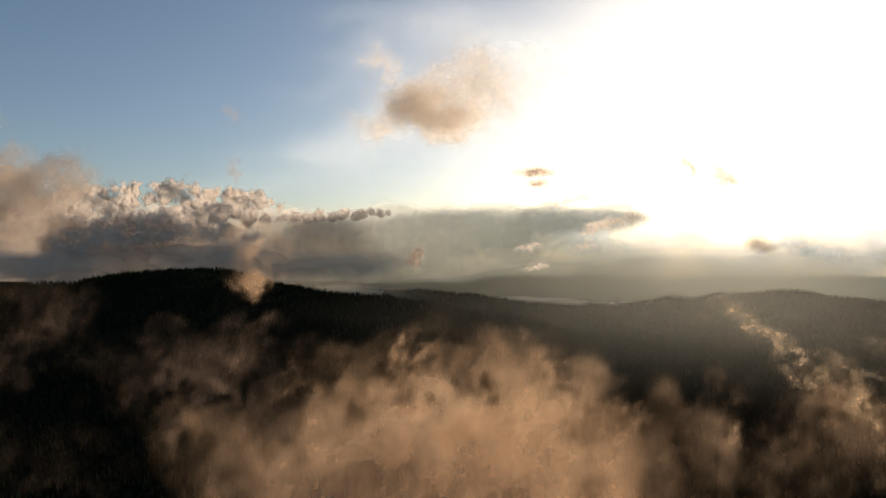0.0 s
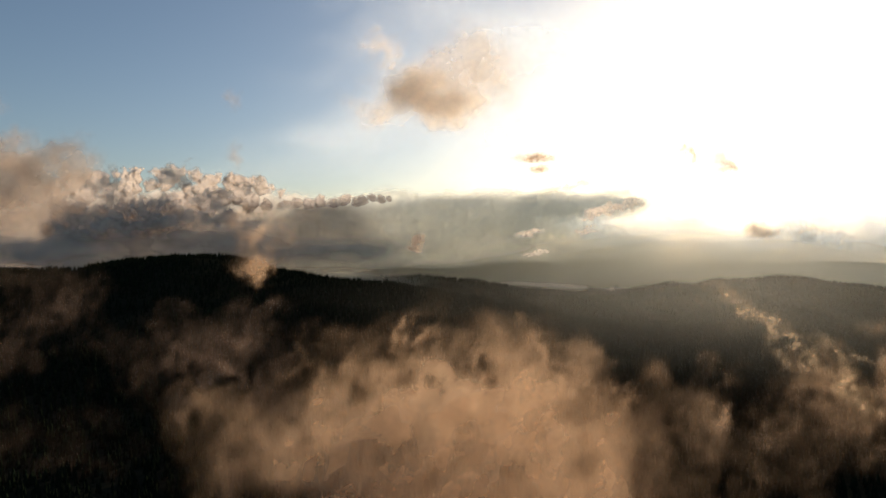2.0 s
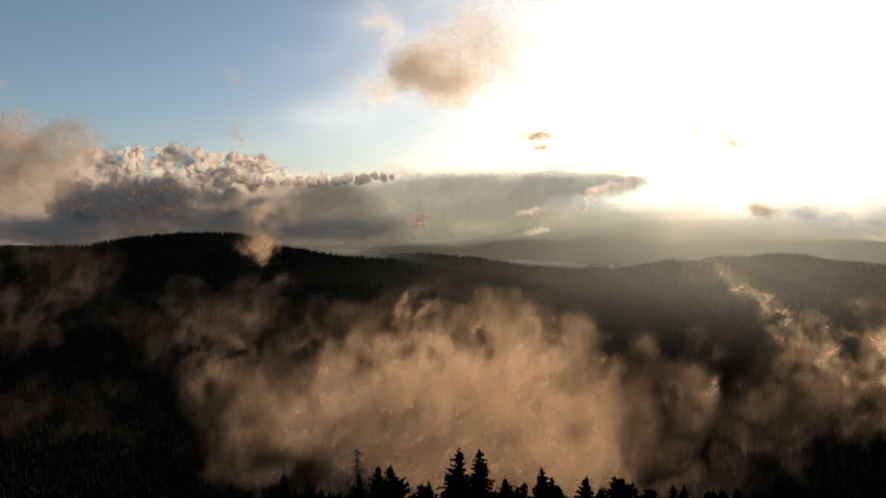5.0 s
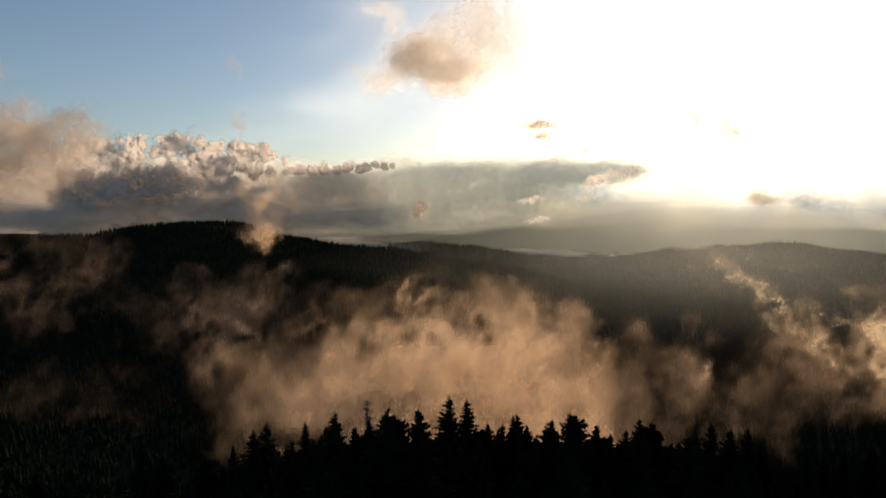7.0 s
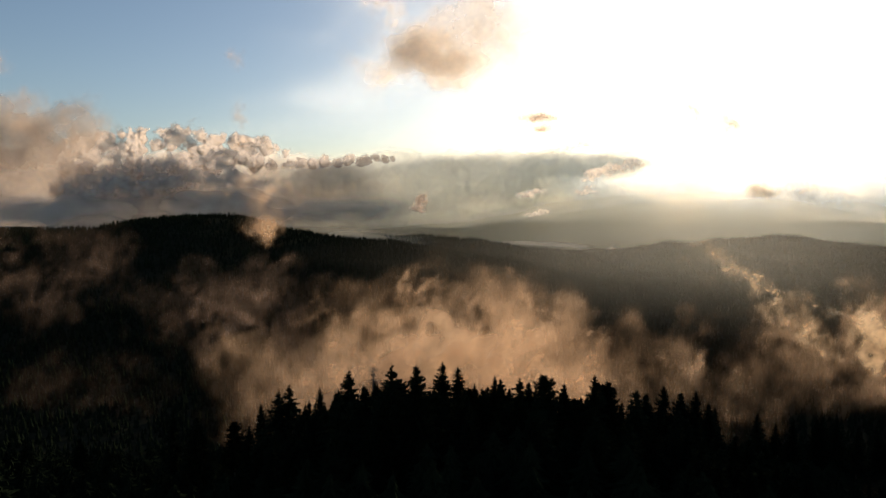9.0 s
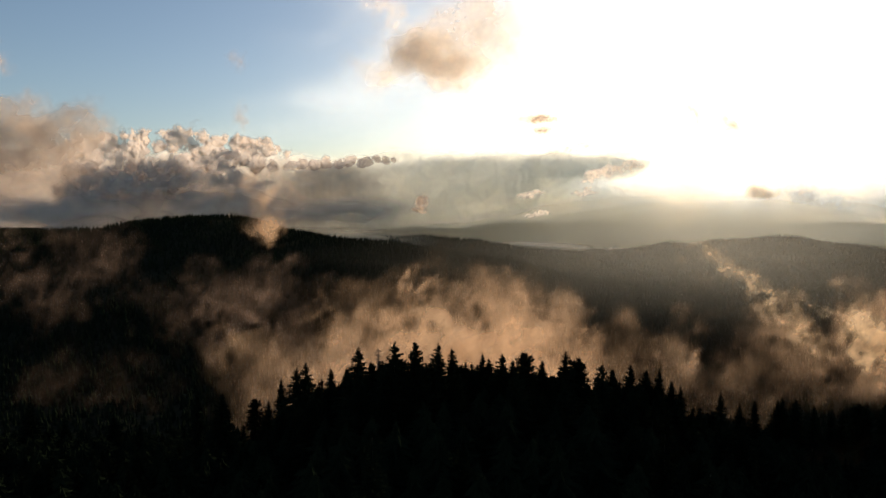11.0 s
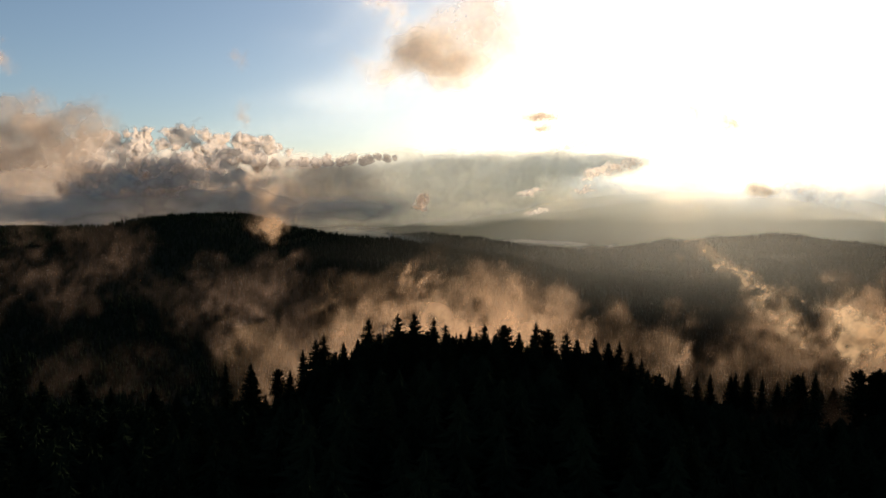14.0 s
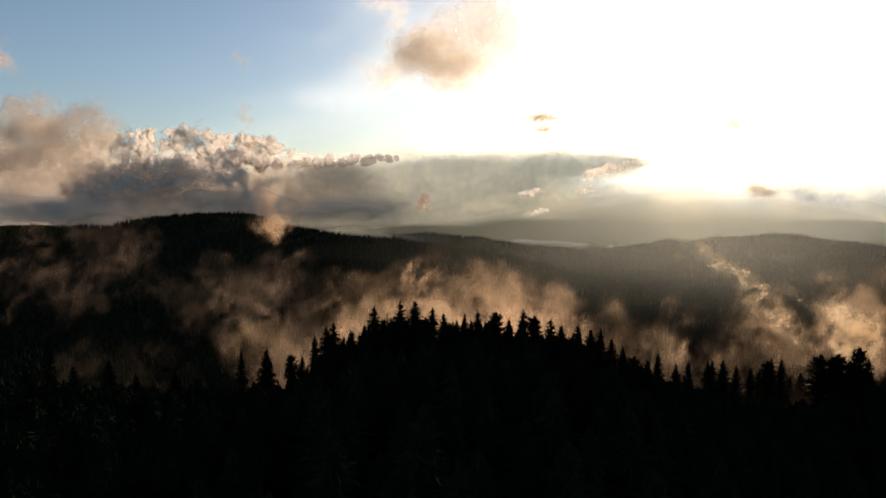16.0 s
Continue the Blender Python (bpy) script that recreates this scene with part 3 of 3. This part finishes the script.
# thin wisps curling up from its crown
vapour_body("mist", [(0.145, -0.150, 0.012, 0.028, 12, 0.40), (0.165, -0.185, 0.018, 0.035, 25, 0.37), (0.20, -0.215, 0.030, 0.014, -30, 0.40), (0.25, -0.235, 0.034, 0.010, -12, 0.46), (0.285, -0.245, 0.022, 0.007, 10, 0.43), (-0.035, -0.150, 0.012, 0.024, -20, 0.31),
                     (-0.055, -0.185, 0.02, 0.028, 25, 0.28), (0.06, -0.175, 0.012, 0.03, 15, 0.25), (-0.10, -0.215, 0.03, 0.018, 30, 0.25), (-0.21, -0.20, 0.035, 0.020, 40, 0.19), (-0.17, -0.150, 0.025, 0.014, 35, 0.15), (0.05, -0.225, 0.03, 0.03, 0, 0.22), (0.11, -0.125, 0.008, 0.018, 5, 0.19)]
            + wisps(12, -0.28, 0.2, -0.27, -0.13, 0.018, 0.040, 0.08, 0.22, 3), 500, MAT_MIST, "thin wisps coloured tan for sunlight curling up from the valley mist", "mist", 3, 50, 2.5, 48, 0.9, 0.9, 0, "stuff", octaves=5, streak=(60, 1.6), relief=0.2)
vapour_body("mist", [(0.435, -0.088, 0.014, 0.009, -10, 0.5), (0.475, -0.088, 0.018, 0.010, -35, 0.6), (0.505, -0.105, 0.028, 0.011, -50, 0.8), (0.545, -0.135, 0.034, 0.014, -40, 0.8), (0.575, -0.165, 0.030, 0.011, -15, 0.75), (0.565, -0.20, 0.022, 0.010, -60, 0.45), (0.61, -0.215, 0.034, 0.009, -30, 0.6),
                     (0.635, -0.165, 0.022, 0.010, -35, 0.5), (0.70, -0.190, 0.030, 0.010, -40, 0.55), (0.72, -0.15, 0.02, 0.012, 20, 0.35), (0.76, -0.21, 0.03, 0.014, -35, 0.5)], 1200, MAT_MIST_LIT,
            "wisp of mist coloured gold for sunlight trailing down a wooded hillside", "mist", 3, 50, 3.5, 42, 0.9, 0.9, 0, "stuff", octaves=5, streak=(-40, 1.6), relief=0.2)
vapour_body("mist", [(0.79, -0.250, 0.060, 0.038, 0, 1.2), (0.76, -0.225, 0.03, 0.018, -40, 0.6), (0.655, -0.240, 0.018, 0.045, 25, 0.45), (0.63, -0.20, 0.014, 0.03, 35, 0.3)], 730, MAT_MIST_LIT,
            "bright billow of mist coloured gold for sunlight above the dark treetops", "mist", 3, 30, 3.5, 49, 0.8, 0.8, 0, "stuff", octaves=5, relief=0.2)
vapour_body("mist", [(0.42, -0.27, 0.03, 0.06, 20, 0.4), (0.78, -0.225, 0.07, 0.05, -30, 0.5), (0.75, -0.30, 0.09, 0.04, 0, 0.5), (0.66, -0.25, 0.07, 0.03, -40, 0.2), (0.6, -0.33, 0.25, 0.06, 0, 0.2)] + wisps(6, 0.3, 0.8, -0.3, -0.2, 0.03, 0.05, 0.1, 0.3, 5), 790, MAT_MIST,
            "thin mist coloured tan for sunlight over the dark wooded slope", "mist", 3, 60, 5, 43, 0.8, 0.8, 0, "stuff", octaves=5, relief=0.25)
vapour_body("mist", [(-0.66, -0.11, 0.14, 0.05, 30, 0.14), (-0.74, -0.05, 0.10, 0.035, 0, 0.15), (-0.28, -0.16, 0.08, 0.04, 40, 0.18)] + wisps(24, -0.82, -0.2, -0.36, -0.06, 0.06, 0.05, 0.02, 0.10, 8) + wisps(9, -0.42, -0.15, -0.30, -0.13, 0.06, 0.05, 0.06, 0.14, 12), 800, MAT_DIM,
            "faint mist coloured brown for dim sunlight drifting over the dark ridge", "mist", 3, 50, 5, 44, 0.9, 1.0, 0, "stuff", streak=(40, 1.8), relief=0.25)
vapour_body("mist", [(-0.302, 0.045, 0.034, 0.050, 5, 0.4), (-0.305, -0.02, 0.024, 0.05, -8, 0.5), (-0.305, -0.058, 0.026, 0.024, -25, 0.45), (-0.285, -0.035, 0.010, 0.03, -20, 0.4), (-0.38, 0.005, 0.06, 0.022, 0, 0.25), (-0.76, 0.0, 0.06, 0.05, 10, 0.15)], 1750, MAT_MIST,
            "column of mist coloured tan for sunlight rising over the ridge crest", "mist", 3, 60, 5, 45, 0.8, 0.9, 0, "stuff", octaves=5, streak=(70, 1.8), relief=0.15)
vapour_body("mist", [(0.298, -0.081, 0.010, 0.003, 15, 0.8), (0.308, -0.078, 0.003, 0.005, 10, 0.7)], 3050, MAT_CUMULUS, "small bright tuft of mist by the lake", "mist", 3, 40, 4, 46, 0.5, 0.5, 0, "stuff")
# no mist here: an added white strip for the sky's reflection on the lake
vapour_body("mist", [(0.140, -0.0722, 0.030, 0.0026, -3, 3.0), (0.185, -0.0740, 0.035, 0.0030, -3, 3.0), (0.232, -0.0766, 0.026, 0.0032, -4, 3.0)], 3800, MAT_CUMULUS, "bright thin sheet standing in for the sky reflected on the lake water", "mist", 2, 20, 4, 47, 0.25, 0.1, 0, "stuff")


# ---- woods on the hills ----
def woods(name, x0, x1, y0, y1, spacing, tall, label, seed, sides=5, spread=0.86):
    rng = np.random.default_rng(seed)
    nx, ny = int((x1 - x0) / spacing), int((y1 - y0) / spacing)
    gx, gy = np.meshgrid(np.arange(nx), np.arange(ny))
    x = x0 + (gx.ravel() + rng.random(nx * ny)) * spacing
    y = y0 + (gy.ravel() + rng.random(nx * ny)) * spacing
    ok = (np.abs(x) < spread * np.maximum(y + 230, 60)) & (rng.random(len(x)) < 0.93)
    x, y = x[ok], y[ok]
    z = height(x, y)
    ok = z > LAKE_Z + 1.5
    x, y, z = x[ok], y[ok], z[ok] - 0.6
    n = len(x)
    h = tall * (0.55 + 0.6 * rng.random(n) + 0.25 * fbm(x / 60, y / 60, 1.0, 2, seed))
    r = h * (0.15 + 0.08 * rng.random(n))
    # three stacked skirts, each an open cone
    V, T, base = [], [], 0
    ang = 2 * math.pi * np.arange(sides) / sides
    for lo, hi, w in ((0.08, 0.62, 1.0), (0.38, 0.84, 0.72), (0.66, 1.0, 0.42)):
        turn = rng.random(n)[:, None] * 6.28
        wob = 0.65 + 0.7 * rng.random((n, sides))
        cx = x[:, None] + np.cos(ang + turn) * r[:, None] * w * wob
        cy = y[:, None] + np.sin(ang + turn) * r[:, None] * w * wob
        cz = z[:, None] + h[:, None] * lo + (rng.random((n, sides)) - 0.5) * h[:, None] * 0.1
        tip = np.stack([x, y, z + h * hi], -1)[:, None, :]
        V.append(np.concatenate([np.stack([cx, cy, cz], -1), tip], 1).reshape(-1, 3))
        b0 = base + np.arange(n)[:, None] * (sides + 1)
        j = np.arange(sides)
        T.append(np.stack([b0 + j, b0 + (j + 1) % sides, np.broadcast_to(b0 + sides, (n, sides))], -1).reshape(-1, 3))
        base += n * (sides + 1)
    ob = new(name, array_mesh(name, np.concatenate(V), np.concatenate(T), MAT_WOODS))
    return tagged(ob, label, "woods", kind="stuff")


woods("woods", -1300, 1300, 330, 1150, 10.5, 19, "dark conifer woods on the valley slope", 61)
woods("woods", -2150, 2150, 1150, 2250, 14, 19, "dark conifer woods covering the long ridge", 62)
woods("woods", -1500, 3200, 2250, 3480, 19, 20, "hazy conifer woods covering the farther hills", 63, 4)


# ---- foreground trees ----
def outline(style, s, R):
    """How far the branches reach at the share s of the crown's height."""
    if style == "pine":
        return R * (math.sin(math.pi * min(1.0, 0.18 + 0.82 * s)) ** 0.7) * (1.0 if s < 0.9 else 0.8)
    if style == "spire":
        return R * min(1.0, (1 - s) * 1.5) ** 0.95
    return R * min(1.0, (1 - s) * 1.55) ** 0.85


def crown_shape(H, R, low, seed, gaps=0.1, lift=0.0, style="fir", step=0.62, sprays=8, core=0.30):
    """Whorls of branches, each a thin bough set with small needle sprays; uneven in reach, with gaps."""
    rng = random.Random(seed)
    V, F = [], []
    lopsided = rng.random() * 6.28
    z = low
    while z < H - 0.3:
        s = (z - low) / (H - low)
        reach = outline(style, s, R) * rng.uniform(0.78, 1.10) + 0.04 + 0.34 * (1 - s)
        if s < 0.15:
            reach *= 0.55 + s * 3
        n = rng.randint(5, 7) if s < 0.8 else rng.randint(3, 5)
        t0 = rng.random() * 6.28
        for i in range(n):
            if rng.random() < gaps:
                continue
            a = t0 + i * 6.28 / n + rng.uniform(-0.35, 0.35)
            L = reach * rng.uniform(0.74, 1.15) * (1 + 0.16 * math.cos(a - lopsided))
            rise = (0.12 + 0.45 * s * s + lift) * L
            sag = (0.36 - 0.26 * s) * L
            c, sn = math.cos(a), math.sin(a)
            z1 = z + rng.uniform(-0.2, 0.2)

            def on(t, side=0.0, drop=0.0):
                return (c * L * t - sn * side, sn * L * t + c * side, z1 + rise * t - sag * t * t - drop)
            b = len(V)
            w = 0.035 + 0.012 * L
            V += [on(0, w), on(0, -w), on(0.55, w), on(0.55, -w), on(1.0)]
            F += [(b, b + 1, b + 3), (b, b + 3, b + 2), (b + 2, b + 3, b + 4)]
            many = max(3, int(sprays * min(1.0, 0.35 + L / R)))
            for k in range(many):
                t = 0.18 + 0.82 * (k + rng.random()) / many
                side = (1 if k % 2 else -1) * rng.uniform(0.35, 1.0) * (0.20 * L + 0.18) * (1.2 - 0.75 * t)
                size = rng.uniform(0.26, 0.5) + 0.06 * L
                hang = rng.uniform(-0.12, 0.5) * (0.5 + 0.14 * L)
                if style == "pine":
                    hang = rng.uniform(-0.45, 0.25)
                    size *= 1.2
                b = len(V)
                V += [on(t - size / L * 0.5), on(min(t + size / L * 0.45, 1.04), side * 0.35), on(min(t + size / L * 0.3, 1.06), side * 1.25, hang), on(t - size / L * 0.15, side * 0.9, hang * 0.9 + 0.05)]
                F += [(b, b + 1, b + 2), (b, b + 2, b + 3)]
        z += step * (0.55 + 0.55 * (1 - s)) * rng.uniform(0.7, 1.3)
    # the dense heart of the crown: ragged skirts round the trunk
    z = low + 0.3
    while z < H - 0.9:
        s = (z - low) / (H - low)
        r = core * outline(style, s, R) * rng.uniform(0.75, 1.25)
        top = z + min(1.6, (H - z) * 0.7)
        m = 6
        b, t0 = len(V), rng.random() * 6.28
        for i in range(m * 2):
            a = t0 + 6.283 * i / (m * 2)
            q = r * (rng.uniform(0.8, 1.9) if i % 2 else rng.uniform(0.3, 0.6))
            V.append((math.cos(a) * q, math.sin(a) * q, z + (rng.uniform(-0.45, 0.05) if i % 2 else 0.3)))
        V.append((0, 0, top))
        F += [(b + i, b + (i + 1) % (m * 2), b + m * 2) for i in range(m * 2)]
        z += 0.8 * rng.uniform(0.8, 1.3)
    # leader
    b = len(V)
    V += [(0.10, 0, H - 1.0), (-0.07, 0.09, H - 1.0), (-0.07, -0.09, H - 1.0), (0.02, 0, H + 0.45)]
    F += [(b, b + 1, b + 3), (b + 1, b + 2, b + 3), (b + 2, b, b + 3)]
    return V, F


def trunk_mesh(H, r, seed, mat, bend=0.15):
    rng = random.Random(seed)
    V, F, sides = [], [], 7
    rings = 9
    px, py = rng.uniform(-bend, bend), rng.uniform(-bend, bend)
    for k in range(rings):
        t = k / (rings - 1)
        rad = r * (1 - t) ** 0.8 + 0.02 + (0.35 * r if k == 0 else 0)
        for i in range(sides):
            a = 6.283 * i / sides
            V.append((px * math.sin(t * 3) + math.cos(a) * rad, py * math.sin(t * 3) + math.sin(a) * rad, H * t - 0.5 * (k == 0)))
    for k in range(rings - 1):
        for i in range(sides):
            j = (i + 1) % sides
            F.append((k * sides + i, k * sides + j, (k + 1) * sides + j, (k + 1) * sides + i))
    return raw_mesh("trunk", V, F, mat, True)


def conifer(H, R, low, seed, label, gaps=0.1, lift=0.0, style="fir", step=0.62, sprays=8, core=0.30):
    tree = new("conifer_tree")
    tagged(tree, label, "tree", "conifers on the near ridge")
    part("trunk", trunk_mesh(H, H * 0.010 + 0.05, seed, MAT_BARK), tree)
    V, F = crown_shape(H, R, low, seed, gaps, lift, style, step, sprays, core)
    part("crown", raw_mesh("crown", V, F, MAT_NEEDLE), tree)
    return tree


def snag(H, seed):
    """A dead conifer: a bare trunk with short broken branches."""
    rng = random.Random(seed)
    tree = new("dead_tree")
    tagged(tree, "bare dead conifer with thin broken branches", "tree", "dead trees on the near ridge")
    part("trunk", trunk_mesh(H, H * 0.011 + 0.05, seed, MAT_DEADWOOD), tree)
    V, F = [], []
    z = H * 0.3
    while z < H * 0.98:
        for i in range(rng.randint(4, 6)):
            a, L = rng.random() * 6.28, (H - z) * 0.13 * rng.uniform(0.4, 1.3) + 0.45
            c, s = math.cos(a), math.sin(a)
            mid, end = (c * L * 0.5, s * L * 0.5, z + 0.06 * L), (c * L, s * L, z + rng.uniform(-0.25, 0.2) * L)
            b = len(V)
            w = 0.085
            V += [(-s * w, c * w, z), (s * w, -c * w, z), (0, 0, z + 0.09), (mid[0] - s * w * 0.6, mid[1] + c * w * 0.6, mid[2]), (mid[0] + s * w * 0.6, mid[1] - c * w * 0.6, mid[2]), (mid[0], mid[1], mid[2] + 0.06), end]
            F += [(b, b + 1, b + 4, b + 3), (b + 1, b + 2, b + 5, b + 4), (b + 2, b, b + 3, b + 5), (b + 3, b + 4, b + 6), (b + 4, b + 5, b + 6), (b + 5, b + 3, b + 6)]
        z += rng.uniform(0.35, 0.7)
    tagged(part("branches", raw_mesh("branches", V, F, MAT_DEADWOOD), tree), kind="stuff")
    return tree


KINDS = [
    conifer(20, 4.0, 4.0, 1, "broad dark fir with layered drooping branches", 0.10, 0.0, "fir", 0.56, 16, 0.36),
    conifer(21, 3.1, 5.0, 2, "slender dark spruce with a pointed tip", 0.10, 0.02, "spire", 0.42, 12, 0.38),
    conifer(19, 3.8, 2.5, 3, "dense dark fir reaching to the ground", 0.06, 0.05, "fir", 0.42, 14, 0.50),
    conifer(22, 4.0, 5.0, 4, "tall open fir with gaps between its branches", 0.22, 0.08, "fir", 0.48, 15, 0.34),
    conifer(16, 2.6, 1.5, 5, "narrow young spruce in dark silhouette", 0.08, 0.05, "spire", 0.40, 10, 0.42),
    conifer(20, 3.3, 7.0, 6, "rounded dark pine with upswept branches", 0.16, 0.25, "pine", 0.5, 16, 0.40),
    conifer(21, 3.7, 4.5, 7, "lopsided dark fir with a forked ragged top", 0.26, 0.04, "fir", 0.46, 14, 0.38),
]
HEIGHTS = [20, 21, 19, 22, 16, 20, 21]
DEAD = snag(19, 9)
for k, t in enumerate(KINDS + [DEAD]):
    gx, gy = (-57.0 + 19 * k, -52.0 - 5 * (k % 3)) if t is not DEAD else (-17.6, 10.3)
    t.location = (gx, gy, float(height(gx, gy)))
    if t is not DEAD:
        t.scale = (0.8, 0.8, 0.8)
DEAD.scale = (2.1, 2.1, (304.7 - DEAD.location.z) / 19.0)


def plant(kind, x, y, tip=None, scale=None, turn=0.0):
    g = float(height(x, y))
    src, H = KINDS[kind], HEIGHTS[kind]
    s = scale if scale else max(0.5, min(1.9, (tip - g) / (H + 0.45)))
    ob = copy_thing(src, pose(x, y, g, 0, 0, turn))
    w = min(max(s, 0.7), 1.15)
    ob.scale = (w, w, s)
    return ob


# the leading trees along the brow and down both of its sides: kind, place, height of the tip
BROW = [(4, -77.2, 47, 284.3), (2, -59.1, 20, 290.8), (5, -52.6, 25, 287.2), (4, -47.2, 20, 288.6), (1, -39.4, 4, 299.4), (0, -35.2, 2, 302.7), (0, -33.3, 3, 303.7), (4, -31.9, 10, 297.1), (4, -30.7, 19, 297.8),
        (2, -23.1, -5, 303.2), (0, -18.5, -16, 312.2), (6, -14.8, -8, 307.0), (3, -11.2, -20, 314.1), (2, -7.3, -21, 314.4), (3, -3.1, 2, 308.3), (0, 0.1, 10, 305.0), (1, 3.0, 0, 304.5), (1, 6.2, -7, 308.3)]
BROW += [(3, 9.3, -17, 311.0), (5, 14.9, -8, 308.5), (2, 19.2, -5, 306.1), (6, 21.7, -16, 311.1), (5, 25.7, -10, 307.9), (0, 29.8, -13, 307.8), (2, 34.4, -5, 304.3), (6, 41.6, 5, 302.4), (2, 46.4, 8, 300.2), (1, 49.5, 8, 300.7),
         (2, 54.1, 12, 296.2), (1, 61.9, 25, 290.7)]
SIDES = [(1, 77.8, 35, 285.8), (1, 88.6, 45, 278.9), (4, 93.4, 45, 279.9), (4, 102.2, 48, 279.1), (1, 104.7, 50, 278.9), (2, 109.0, 50, 278.5), (1, 111.6, 45, 278.2), (4, 117.1, 45, 277.3), (4, 119.9, 44, 277.0), (5, 117.9, 35, 282.2),
         (1, 116.2, 30, 284.8), (1, 115.0, 22, 287.1), (4, 126.1, 35, 277.0), (2, 129.9, 35, 277.9), (5, 123.7, 15, 290.0), (5, 127.0, 14, 289.7), (5, 128.0, 13, 290.9), (5, 133.9, 16, 287.3), (5, 134.0, 12, 293.3), (0, 136.9, 12, 290.2)]
SIDES += [(1, -146.2, 40, 291.4), (0, -137.6, 40, 279.3), (2, -127.2, 45, 279.9), (2, -155.2, 40, 278.2), (1, -116.9, 45, 275.2), (2, -102.1, 45, 275.2), (2, -91.5, 40, 274.6)]
rng = random.Random(77)
taken = []
for k, x, y, tip in BROW + SIDES:
    plant(k, x, y, tip=tip, turn=rng.uniform(0, 360))
    taken.append((x, y))

# the rest of the near forest, kept lower than the leading trees
MASS_U = [-0.767, -0.572, -0.444, -0.337, -0.288, -0.239, -0.219, -0.141, -0.092, 0.114, 0.211, 0.27, 0.339, 0.407, 0.456, 0.642, 0.671, 0.767]
MASS_V = [0.311, 0.318, 0.328, 0.323, 0.314, 0.300, 0.270, 0.238, 0.226, 0.230, 0.247, 0.257, 0.293, 0.314, 0.324, 0.350, 0.331, 0.318]


def canopy_limit(x, y):
    """Height that the treetops between the named trees keep below."""
    d = y + 166.0
    return np.minimum(340 - np.interp(x / d, MASS_U, MASS_V) * d, 337.0 - 0.49 * (y + 63.0))


# trees that fill the brow between the leading ones
for i in range(170):
    x, y = rng.uniform(-40, 56), rng.uniform(-24, 14)
    if min((x - a) ** 2 + (y - b) ** 2 for a, b in taken) < 1.8 ** 2:
        continue
    plant(rng.choice((0, 1, 2, 2, 3, 5, 6)), x, y, tip=float(canopy_limit(x, y)) + rng.uniform(-1.5, 3.0), turn=rng.uniform(0, 360))
    taken.append((x, y))

count = 0
while count < 190:
    y = rng.gauss(8, 22) if count % 2 else rng.uniform(-70, 60)
    x = rng.uniform(-1, 1) * 0.82 * (y + 185)
    if min((x - a) ** 2 + (y - b) ** 2 for a, b in taken) < 2.4 ** 2:
        continue
    g = float(height(x, y))
    k = rng.choice((0, 1, 2, 2, 3, 4, 4, 6))
    s = min(rng.uniform(0.8, 1.2), (float(canopy_limit(x, y)) - rng.uniform(0, 5) - g) / (HEIGHTS[k] + 0.4))
    if s < 0.35:
        continue
    plant(k, x, y, scale=s, turn=rng.uniform(0, 360))
    taken.append((x, y))
    count += 1


def canopy(total, seed):
    """The uncounted mass of trees between and before the others."""
    nr = np.random.default_rng(seed)
    shapes = []
    for k, (H, R, low) in enumerate(((20, 4.6, 2.0), (18, 4.2, 1.5), (21, 4.0, 3.0))):
        V, F = crown_shape(H, R, low, 100 + k, 0.05, 0.0, "fir", 1.5, 3, 0.85)
        shapes.append((np.array(V), np.array(F), H))
    y = nr.uniform(-115, 150, total * 3)
    x = nr.uniform(-1, 1, total * 3) * 0.85 * (y + 195)
    ok = nr.random(total * 3) < (y + 195) / 345
    x, y = x[ok][:total], y[ok][:total]
    g = height(x, y)
    V, F, base = [], [], 0
    for i in range(len(x)):
        v, f, H = shapes[i % 3]
        s = min(nr.uniform(0.7, 1.1), (canopy_limit(x[i], y[i]) - nr.uniform(1.5, 6) - g[i]) / H)
        if s < -0.5:
            continue
        s = max(s, 0.25)
        a = nr.uniform(0, 6.28)
        c, sn = math.cos(a), math.sin(a)
        w = max(s, 0.75)
        V.append(np.stack([(v[:, 0] * c - v[:, 1] * sn) * w + x[i], (v[:, 0] * sn + v[:, 1] * c) * w + y[i], v[:, 2] * s + g[i]], -1))
        F.append(f + base)
        base += len(v)
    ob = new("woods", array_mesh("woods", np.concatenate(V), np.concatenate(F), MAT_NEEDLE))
    return tagged(ob, "dense mass of conifers coloured black for shade on the near ridge", "woods", kind="stuff")


canopy(2900, 5)
woods("woods", -420, 420, 140, 330, 9, 17, "dark conifer woods falling away behind the near ridge", 64)
woods("woods", -420, 420, -420, -118, 13, 15, "dark conifer woods on the slope of the near ridge", 65, 5, 20.0)
